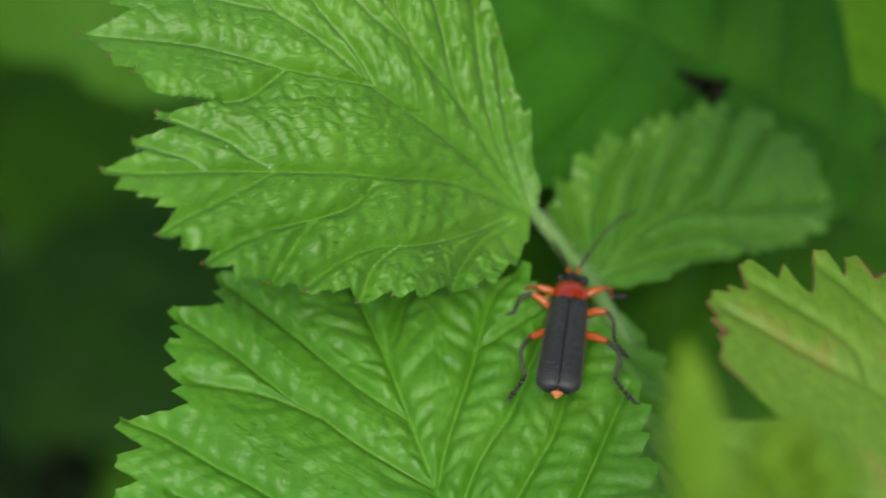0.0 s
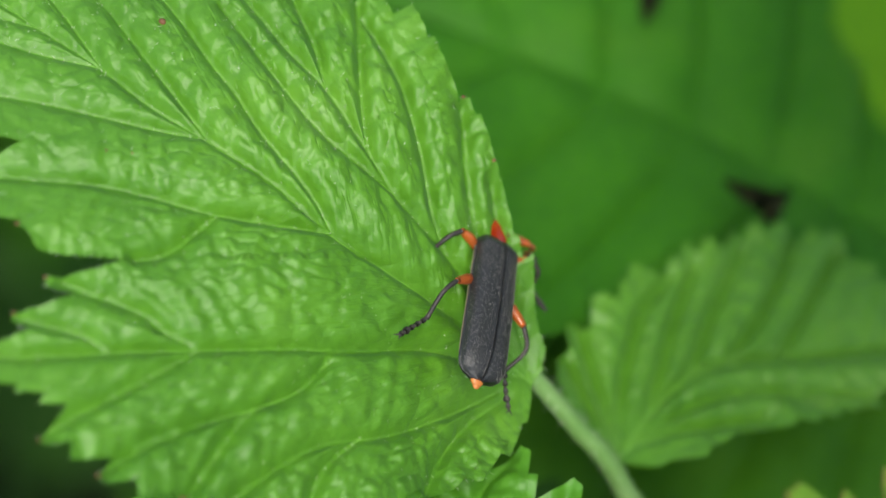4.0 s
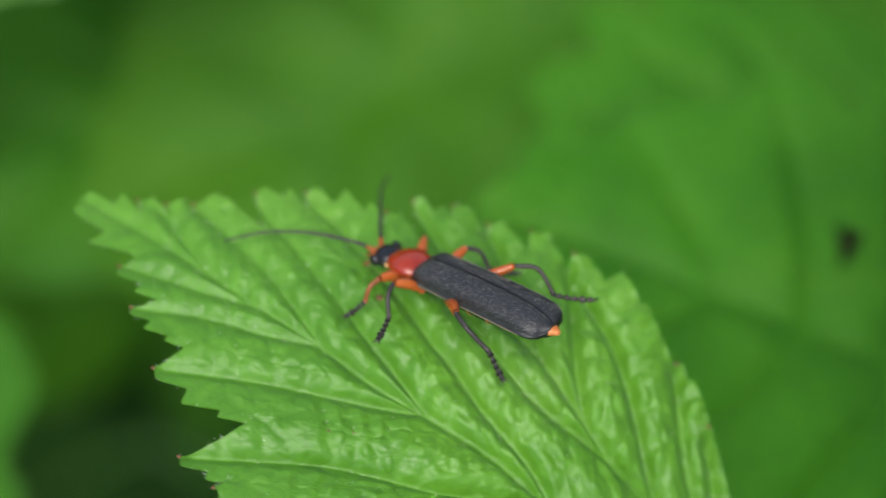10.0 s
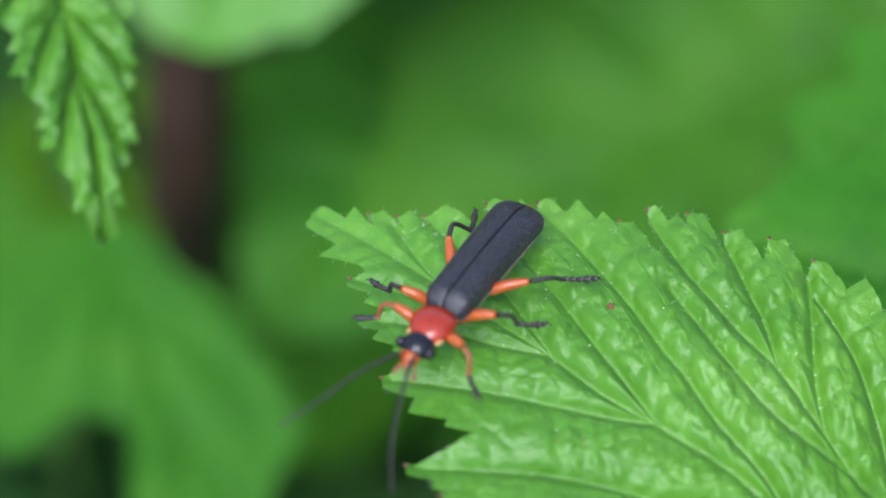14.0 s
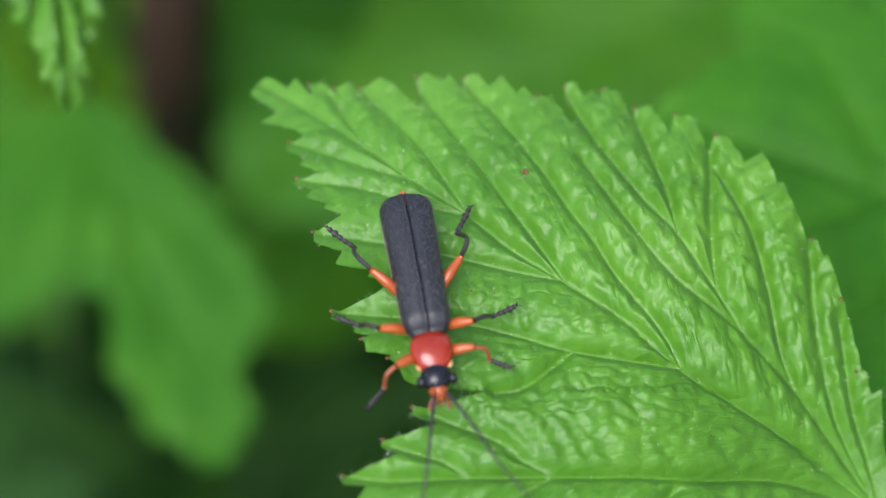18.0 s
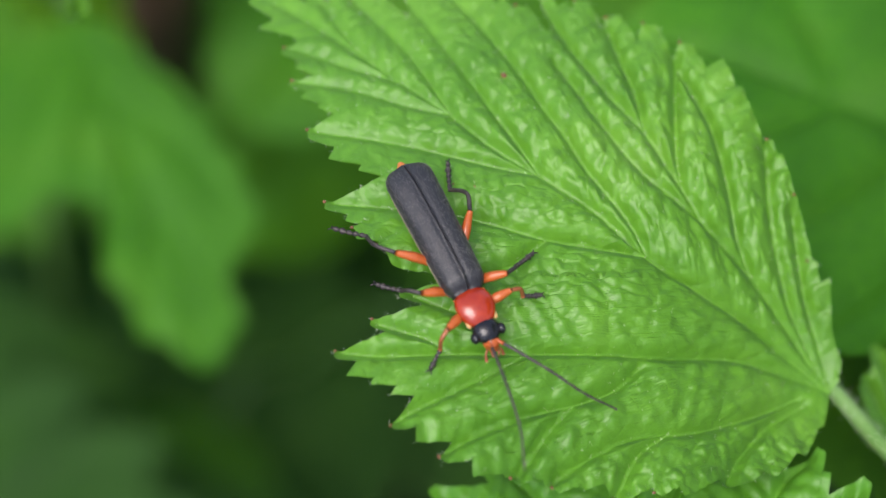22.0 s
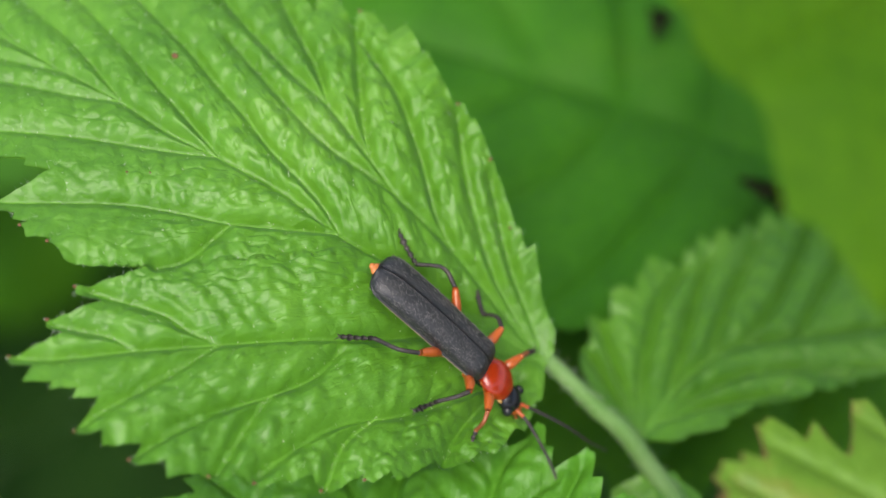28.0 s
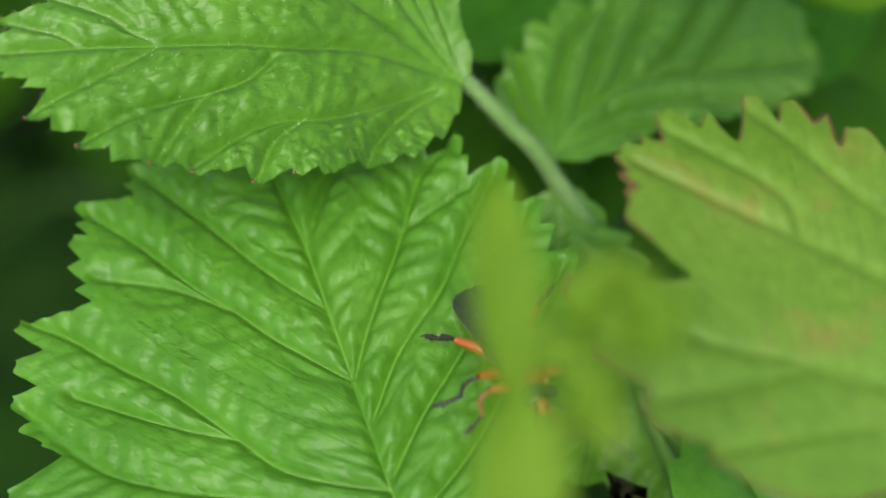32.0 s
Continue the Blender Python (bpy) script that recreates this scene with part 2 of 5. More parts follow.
def ellipsoid(centre, radii, nu=14, nv=18, power=1.0):
    th = np.linspace(0.02, np.pi - 0.02, nu)
    ph = np.linspace(0, 2 * np.pi, nv, endpoint=False)
    v = [[centre[0] + radii[0] * math.cos(a), centre[1] + radii[1] * math.sin(a) ** power * math.cos(b), centre[2] + radii[2] * math.sin(a) ** power * math.sin(b)] for a in th for b in ph]
    f = grid_faces(nu, nv, True)
    f += [list(range(nv)), [(nu - 1) * nv + k for k in range(nv)][::-1]]
    return np.array(v), f


# ---- leaves ----
# side veins of a lateral: where they leave it, how steeply, and on which side
BRANCHES = ((0.16, 1.2, -1), (0.34, 1.4, -1), (0.52, 1.65, -1), (0.70, 2.0, -1), (0.26, 1.3, 1), (0.44, 1.5, 1), (0.62, 1.8, 1), (0.79, 2.1, 1))


class Leaf:
    """A toothed leaflet in its own space: x along the midrib from base to tip, y across to its left, z up.
    A lobe is (where its vein leaves the midrib, tip x, tip y, notch x, notch y, small teeth)."""

    def __init__(self, length, left, right, form, bend, pucker=1.0, seed=1, fine=22, rows=40, ripple=1.5, tip_y=0.0, fold=0.34, cushion=0.24, lines=None, veined=False, twig=1.0, ease=1.0):
        self.veined, self.twig, self.ease = False, twig, ease
        self.fold, self.cushion = fold, cushion
        self.length, self.form, self.bend, self.pucker, self.seed, self.ripple = length, form, bend, pucker, seed, ripple
        self.fine, self.rows, self.tip_y = fine, rows, tip_y
        self.sides = {1: self.outline(left, 1), -1: self.outline(right, -1)}
        self.gaps = {}
        for side, o in self.sides.items():
            for lobe in set(o[:, 4]):
                q = o[o[:, 4] == lobe]
                self.gaps[(side, int(lobe))] = (abs(q[-1, 2] - q[0, 2]) + 0.2, math.dist(q[-1, :2], q[0, :2]) + 0.2)
        if veined:
            self.veined = True
            self.lines = [spline(p, 5) for p in (lines or self.plan(left, right))]
            self.twigs = self.branch()

    def mid(self, s):
        return self.bend(s)

    def outline(self, lobes, side):
        rng = random.Random(self.seed + side)
        nodes = [(0.0, self.mid(0.0), 0.0, -1.0, 0, 0)]
        for i, (s0, st, wt, sn, wn, teeth) in enumerate(lobes):
            nodes.append((st, wt, s0, 0.0, i, teeth))
            nxt = lobes[i + 1][0] if i + 1 < len(lobes) else self.length
            o = 0.5 * (s0 + nxt)
            nodes.append((o + (sn - o) * 0.965, wn * 0.965, o, 1.0, i, 0))
        nodes.append((self.length, self.tip_y, self.length * 0.985, 0.0, len(lobes), 2))
        pts = []
        for k in range(len(nodes) - 1):
            a, b = nodes[k], nodes[k + 1]
            A, B = np.array(a[:2]), np.array(b[:2])
            d = B - A
            gap = np.linalg.norm(d) + 1e-9
            out = np.array([-d[1], d[0]]) / gap * side
            rising = b[3] == 0.0
            m = max(6, int(self.fine * min(1.6, 0.4 + gap / 5.0)))
            bulge = gap * (0.13 if rising else -0.04)
            if k == 0:
                bulge = gap * 0.15
            teeth = b[5] if rising else 0
            size = 0.35 if k == 0 else 1.0
            scale_of = [rng.uniform(0.7, 1.15) for _ in range(8)]
            a0 = -1.0 if rising else 0.0
            o0 = a[2]
            for j in range(m):
                t = j / m
                q = A + d * t + out * bulge * 4 * t * (1 - t)
                if teeth:
                    x = (t * teeth) % 1.0
                    h = size * min(1.5, gap * 0.32) * scale_of[int(t * teeth) % 8]
                    rise = (x / 0.76) ** 1.3 if x < 0.76 else 1 - (x - 0.76) / 0.24
                    q = q + (out * 0.8 + d / gap * 0.3) * h * (rise - 0.45) * min(1, 6 * t) * min(1.0, 5 * (1 - t))
                pts.append((q[0], q[1], o0 + (b[2] - o0) * t, a0 + t, b[4]))
        e = nodes[-1]
        pts.append((e[0], e[1], e[2], 0.0, e[4]))
        return np.array(pts)

    def plan(self, left, right):
        """Midrib and one lateral vein to each lobe."""
        s = np.linspace(0.0, self.length * 0.97, 9)
        out = [[(x, float(self.mid(x))) for x in s]]
        for s0, st, wt, _, _, _ in (*left, *right):
            m0 = float(self.mid(s0))
            out.append([(s0, m0), (s0 + (st - s0) * 0.42, m0 + (wt - m0) * 0.5), (s0 + (st - s0) * 0.97, m0 + (wt - m0) * 0.97)])
        return out

    def branch(self, step=1.45, reach=4.4):
        """Side veins that leave the main veins aslant and end where they meet another vein."""
        every = np.concatenate(self.lines)
        own = np.concatenate([np.full(len(p), k) for k, p in enumerate(self.lines)])
        rng = random.Random(self.seed)
        out, taken = [], np.full((1, 3), 1e6)
        for k, p in enumerate(self.lines):
            d = np.r_[0, np.cumsum(np.hypot(*np.diff(p, axis=0).T))]
            tan = np.gradient(p, axis=0)
            tan /= np.hypot(*tan.T)[:, None]
            others = every[own != k]
            for side in (1, -1):
                u = rng.uniform(0.6, 1.6)
                while u < d[-1] - 0.5:
                    o = np.array([np.interp(u, d, p[:, 0]), np.interp(u, d, p[:, 1])])
                    t = np.array([np.interp(u, d, tan[:, 0]), np.interp(u, d, tan[:, 1])])
                    ang = side * radians(rng.uniform(56, 80))
                    pts = [o]
                    for _ in range(int(reach / 0.3)):
                        q = pts[-1] + 0.3 * np.array([t[0] * math.cos(ang) - t[1] * math.sin(ang), t[0] * math.sin(ang) + t[1] * math.cos(ang)])
                        ang += rng.uniform(-0.16, 0.13) * side
                        pts.append(q)
                        met = taken[taken[:, 2] != 2 * k + side]
                        if len(pts) > 3 and (np.min(np.hypot(*(others - q).T)) < 0.35 or np.min(np.hypot(*(met[:, :2] - q).T), initial=9.0) < 0.5):
                            break
                    if len(pts) > 4:
                        out.append((k, np.array(pts)))
                        taken = np.vstack([taken, np.column_stack([pts[2:], np.full(len(pts) - 2, 2 * k + side)])])
                    u += step * rng.uniform(0.7, 1.35)
        return out

    def field(self, x, y, lines, far):
        """Distance to the nearest of some lines, up to far."""
        best = np.full(x.shape, far)
        for p in lines:
            lo, hi = p.min(0) - far, p.max(0) + far
            idx = np.nonzero((x > lo[0]) & (x < hi[0]) & (y > lo[1]) & (y < hi[1]))[0]
            if not len(idx):
                continue
            xs, ys, b = x[idx], y[idx], best[idx]
            for (ax, ay), (bx, by) in zip(p[:-1], p[1:]):
                dx, dy = bx - ax, by - ay
                t = np.clip(((xs - ax) * dx + (ys - ay) * dy) / (dx * dx + dy * dy + 1e-12), 0, 1)
                b = np.minimum(b, np.hypot(xs - ax - t * dx, ys - ay - t * dy))
            best[idx] = b
        return best

    def relief(self, x, y):
        """Raised panels between sunken veins."""
        shape = np.shape(x)
        xs, ys = np.ravel(np.asarray(x, float)), np.ravel(np.asarray(y, float))
        d1 = self.field(xs, ys, self.lines, 4.0)
        d2 = np.minimum(d1, self.field(xs, ys, [p for _, p in self.twigs], 1.6))
        z = self.fold * 2.0 * (1 - np.exp(-((d1 / 1.7) ** 1.15))) - 0.42 * np.exp(-((d1 / 0.40) ** 2))
        z += self.twig * (0.26 * (1 - np.exp(-((d2 / 0.46) ** 2))) - 0.05 * np.exp(-((d2 / 0.16) ** 2)))
        near = np.clip(np.hypot(xs, ys - self.mid(0.0)) / 5.0, 0.3, 1.0)
        return (self.pucker * z * near * self.soften(xs)).reshape(shape)

    def soften(self, x):
        """Shallower relief towards the leaf tip."""
        return np.interp(x / self.length, (0.35, 0.65, 1.0), (1.0, 0.5 + 0.5 * self.ease, self.ease))

    def half(self, side, lobe, v):
        """Half the distance between neighbouring veins."""
        lobe = np.atleast_1d(lobe).astype(int)
        g = np.array([self.gaps[(side, k)] for k in lobe])
        h = 0.5 * ((1 - v) * g[:, 0] + v * g[:, 1])
        return np.clip(h if len(h) > 1 else h[0], 0.25, 2.6)

    def height(self, x, y, a, v, length, lobe, half=1.0):
        """Relief between the veins and the leaf's large bend."""
        if self.veined:
            return self.relief(x, y) + self.form(x, y)
        aa = np.abs(a)
        env = np.sin(np.pi * np.clip(v, 0, 1) ** 0.8) ** 0.6
        z = self.pucker * self.fold * half * np.sin(np.pi / 2 * np.clip(aa, 0, 1)) ** 0.8 * env
        ph = np.sin(lobe * 12.9898) * 43.7
        wave = np.sin(np.pi * (v * length / self.ripple + 0.4 * a + ph + 0.3 * np.sin(v * length * 1.3 + 2.0 * lobe) + 0.2 * np.sin(3.1 * a * half + lobe)))
        z += self.pucker * 0.10 * np.clip(half, 0.3, 1.3) * (np.abs(wave) ** 0.6 - 0.6) * np.clip(aa * 3, 0, 1) * env
        for v0, k, sg in BRANCHES:
            line = sg * k * (v - v0)
            z -= self.pucker * 0.26 * np.clip(half, 0.2, 1.2) * np.exp(-(((a - line) * half) / 0.24) ** 2) * (v > v0) * env
        z -= self.pucker * 0.30 * np.exp(-((v * length) / 0.5) ** 2) + self.pucker * 0.42 * np.clip(half, 0.2, 1.2) * np.exp(-((a * half) / 0.3) ** 2) * env
        near = np.clip(np.hypot(x, y - self.mid(0.0)) / 8.0, 0.2, 1.0)
        return z * near + self.form(x, y)

    def quilt(self, x, y, u, w):
        """Small raised cushions between the finest veins: u runs along a lateral vein, w across it."""
        if self.veined:
            q = Vector((x, y, self.seed * 1.7))
            e = noise.voronoi(Vector((x * 1.2, y * 1.2, q.z)) + 0.35 * noise.noise_vector(q * 0.8))[0]
            f = min(1.0, (e[1] - e[0]) * 1.25)
            return f * (2 - f) + 0.5 * noise.noise(Vector((x * 0.45, y * 0.45, self.seed))) - 0.6
        q = Vector((u * 1.25 + 0.3 * noise.noise(Vector((x, y, 1.0))), w * 0.75, self.seed * 3.3))
        d = noise.voronoi(q)[0]
        r = Vector((x * 1.15, y * 1.15, self.seed * 1.7))
        e = noise.voronoi(r)[0]
        return 0.6 * min(1.0, (d[1] - d[0]) * 1.9) + 0.5 * min(1.0, (e[1] - e[0]) * 1.9) + 0.5 * noise.noise(Vector((x * 0.45, y * 0.45, self.seed))) - 0.6

    def point(self, side, lobe, a, v, lift=0.0):
        o = self.sides[side]
        o = o[o[:, 4] == lobe]
        b = [np.interp(a, o[:, 3], o[:, k]) for k in range(3)]
        return self.place(b[0], b[1], b[2], a, v, lobe, side) + np.array([0, 0, lift])

    def place(self, bx, by, os_, a, v, lobe, side):
        ox, oy = os_, self.mid(os_)
        dx, dy = bx - ox, by - oy
        ln = np.sqrt(dx * dx + dy * dy) + 1e-9
        arc = 0.07 * ln * np.sin(np.pi * v)
        x, y = ox + dx * v + arc * abs(dy) / ln * -0.6, oy + dy * v + arc * side * 0.5
        return np.stack([x, y, self.height(x, y, a, v, ln, lobe, self.half(side, lobe, v))], -1)

    def blade(self, material, name="blade", thick=0.22):
        vv = np.linspace(0, 1, self.rows) ** 0.92
        pieces = []
        for side, o in self.sides.items():
            P = np.stack([self.place(o[:, 0], o[:, 1], o[:, 2], o[:, 3], v, o[:, 4], side) for v in vv], 1)
            ln = np.hypot(o[:, 0] - o[:, 2], o[:, 1] - self.mid(o[:, 2]))
            U = ln[:, None] * vv[None, :] + 7.3 * o[:, 4][:, None]
            Wd = np.stack([o[:, 3] * self.half(side, o[:, 4], v) for v in vv], 1)
            rough = np.array([self.quilt(p[0], p[1], u, w) for p, u, w in zip(P.reshape(-1, 3), U.ravel(), Wd.ravel())]).reshape(U.shape)
            if self.veined:
                calm = self.field(P[:, :, 0].ravel(), P[:, :, 1].ravel(), self.lines, 1.2).reshape(U.shape)
                rough = rough * np.clip(calm / 0.9, 0.05, 1.0)
            P[:, :, 2] += 0.02 * o[:, 3][:, None] * np.sin(np.pi * vv)[None, :]
            P[:, :, 2] += rough * self.soften(P[:, :, 0]) ** 2 * self.cushion * self.pucker * np.clip(np.hypot(P[:, :, 0], P[:, :, 1] - self.mid(0.0)) / 5.0, 0.3, 1.0)
            nu, nv = len(o), len(vv)
            # a fold between two lobes keeps only the faces that look up
            q = np.array(grid_faces(nu, nv))
            flat = P.reshape(-1, 3)
            d, e = flat[q[:, 2], :2] - flat[q[:, 0], :2], flat[q[:, 3], :2] - flat[q[:, 1], :2]
            area = d[:, 0] * e[:, 1] - d[:, 1] * e[:, 0]
            keep = np.nonzero(area * np.sign(np.median(area)) > 0)[0]
            top, under = grid_faces(nu, nv, flip=side > 0), grid_faces(nu, nv, flip=side < 0)
            pieces.append((flat, [top[k] for k in keep]))
            low = P.copy()
            low[:, :, 2] -= thick * (1 - 0.9 * vv ** 12)
            pieces.append((low.reshape(-1, 3), [under[k] for k in keep]))
        return mesh(name, *join(*pieces), material)

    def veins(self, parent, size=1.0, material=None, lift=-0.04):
        material = material or M_SHADEVEIN
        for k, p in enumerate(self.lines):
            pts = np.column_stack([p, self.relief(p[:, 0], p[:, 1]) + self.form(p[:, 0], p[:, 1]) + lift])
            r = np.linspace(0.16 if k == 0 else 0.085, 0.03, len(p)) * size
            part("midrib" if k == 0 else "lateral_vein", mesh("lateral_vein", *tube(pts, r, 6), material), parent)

    def inside(self, v):
        """Whether a vein stays within the blade."""
        c, ok = np.vstack([self.sides[1][::3, :2], self.sides[-1][::-3, :2]]), True
        for p in (v[0], v[len(v) // 2], v[-1]):
            n = 0
            for (ax, ay), (bx, by) in zip(c, np.roll(c, -1, 0)):
                if (ay > p[1]) != (by > p[1]) and p[0] < (bx - ax) * (p[1] - ay) / (by - ay) + ax:
                    n += 1
            ok = ok and n % 2 == 1
        return ok

    def speckle(self, parent, count=1200, seed=5):
        """Short pale bristles that stand on the veins."""
        rng = random.Random(seed)
        pieces = []
        ways = self.lines * 7 + [w for _, w in self.twigs if self.inside(w)]
        for _ in range(count):
            w = rng.choice(ways)
            i = rng.randrange(len(w))
            x, y = w[i] + np.array([rng.gauss(0, 0.06), rng.gauss(0, 0.06)])
            p = np.array([x, y, float(self.relief(x, y)) + float(self.form(x, y))])
            d = (rng.uniform(-0.5, 0.5), rng.uniform(-0.5, 0.5), 1.0)
            pieces.append(hair(p, d, rng.uniform(0.10, 0.22), 0.013))
        ob = part("bristles", mesh("bristles", *join(*pieces), M_HAIR), parent, "tiny pale bristles on the leaf veins")
        tagged(ob, kind="stuff")

    def hairs(self, parent, count=700, seed=3):
        rng = random.Random(seed)
        pieces = []
        for side, o in self.sides.items():
            for _ in range(count // 2):
                i = rng.randrange(2, len(o) - 3)
                r = o[i]
                p = self.place(r[0], r[1], r[2], r[3], 1.0, r[4], side)
                c = np.array([o[i + 1][0] - o[i - 1][0], o[i + 1][1] - o[i - 1][1], 0])
                out = np.array([-c[1], c[0], 0]) * side
                out /= np.linalg.norm(out) + 1e-9
                d = out + np.array([rng.uniform(-0.5, 0.5), rng.uniform(-0.5, 0.5), rng.uniform(-0.3, 0.6)])
                pieces.append(hair(p, d, rng.uniform(0.15, 0.38), 0.008))
        hs = part("hairs", mesh("hairs", *join(*pieces), M_HAIR), parent, "short pale hairs along the leaf edge")
        tagged(hs, kind="stuff")


def hair(p, d, length, r=0.014):
    d = np.asarray(d, float) / (np.linalg.norm(d) + 1e-9)
    a = np.cross(d, [0.3, 0.5, 0.8])
    a /= np.linalg.norm(a) + 1e-9
    b = np.cross(d, a)
    base = [p + r * (math.cos(k) * a + math.sin(k) * b) for k in (0, 2.1, 4.2)]
    return np.array(base + [p + d * length]), [[0, 1, 3], [1, 2, 3], [2, 0, 3]]


def leaf_pose(base, tip, up):
    """The pose of a leaf from its base to its tip (millimetres), its face towards up."""
    b, t, n = Vector(base) * K, Vector(tip) * K, Vector(up).normalized()
    x = (t - b).normalized()
    y = n.cross(x).normalized()
    z = x.cross(y)
    m = Matrix((x, y, z)).transposed().to_4x4()
    m.translation = b
    return m


def stalk(points, r0, r1, material=None, n=16, seg=8):
    c = spline(points, n)
    return mesh("stalk", *tube(c, np.linspace(r0, r1, len(c)), seg), material or M_STALK)


def gauss(x, c, w):
    return np.exp(-(((x - c) / w) ** 2))


def leaflet(leaf, m, material, parent, label, name="leaflet", size=1.0, vein=None, lift=-0.04):
    ob = part(name, leaf.blade(material, name), parent, label)
    ob.matrix_local = parent.matrix_world.inverted() @ m
    leaf.veins(ob, size, vein, lift)
    return ob


# ---- ground ----
def soil_sheet():
    n, size = 61, 400.0
    g = np.linspace(-1, 1, n)
    g = np.sign(g) * np.abs(g) ** 4 * size
    v = [[x, y, 0.006 * noise.noise(Vector((x * 9, y * 9, 0))) - 0.004] for x in g for y in g]
    me = bpy.data.meshes.new("ground")
    me.from_pydata(v, [], grid_faces(n, n, flip=False))
    me.materials.append(M_SOIL)
    me.polygons.foreach_set("use_smooth", [True] * len(me.polygons))
    tagged(new("ground", me), "dark bare soil under the bramble thicket", "ground", kind="structure")


soil_sheet()


# ---- the raspberry leaf that the beetle walks on ----
def main_form(x, y):
    return -4.8 * gauss(x, 0, 9.0) * gauss(y, 0, 9.0) + 0.0074 * y * np.abs(y) - 0.0063 * y * y - 0.0083 * (x - 24) ** 2 + 0.0062 * (x - 24) * y + 0.55


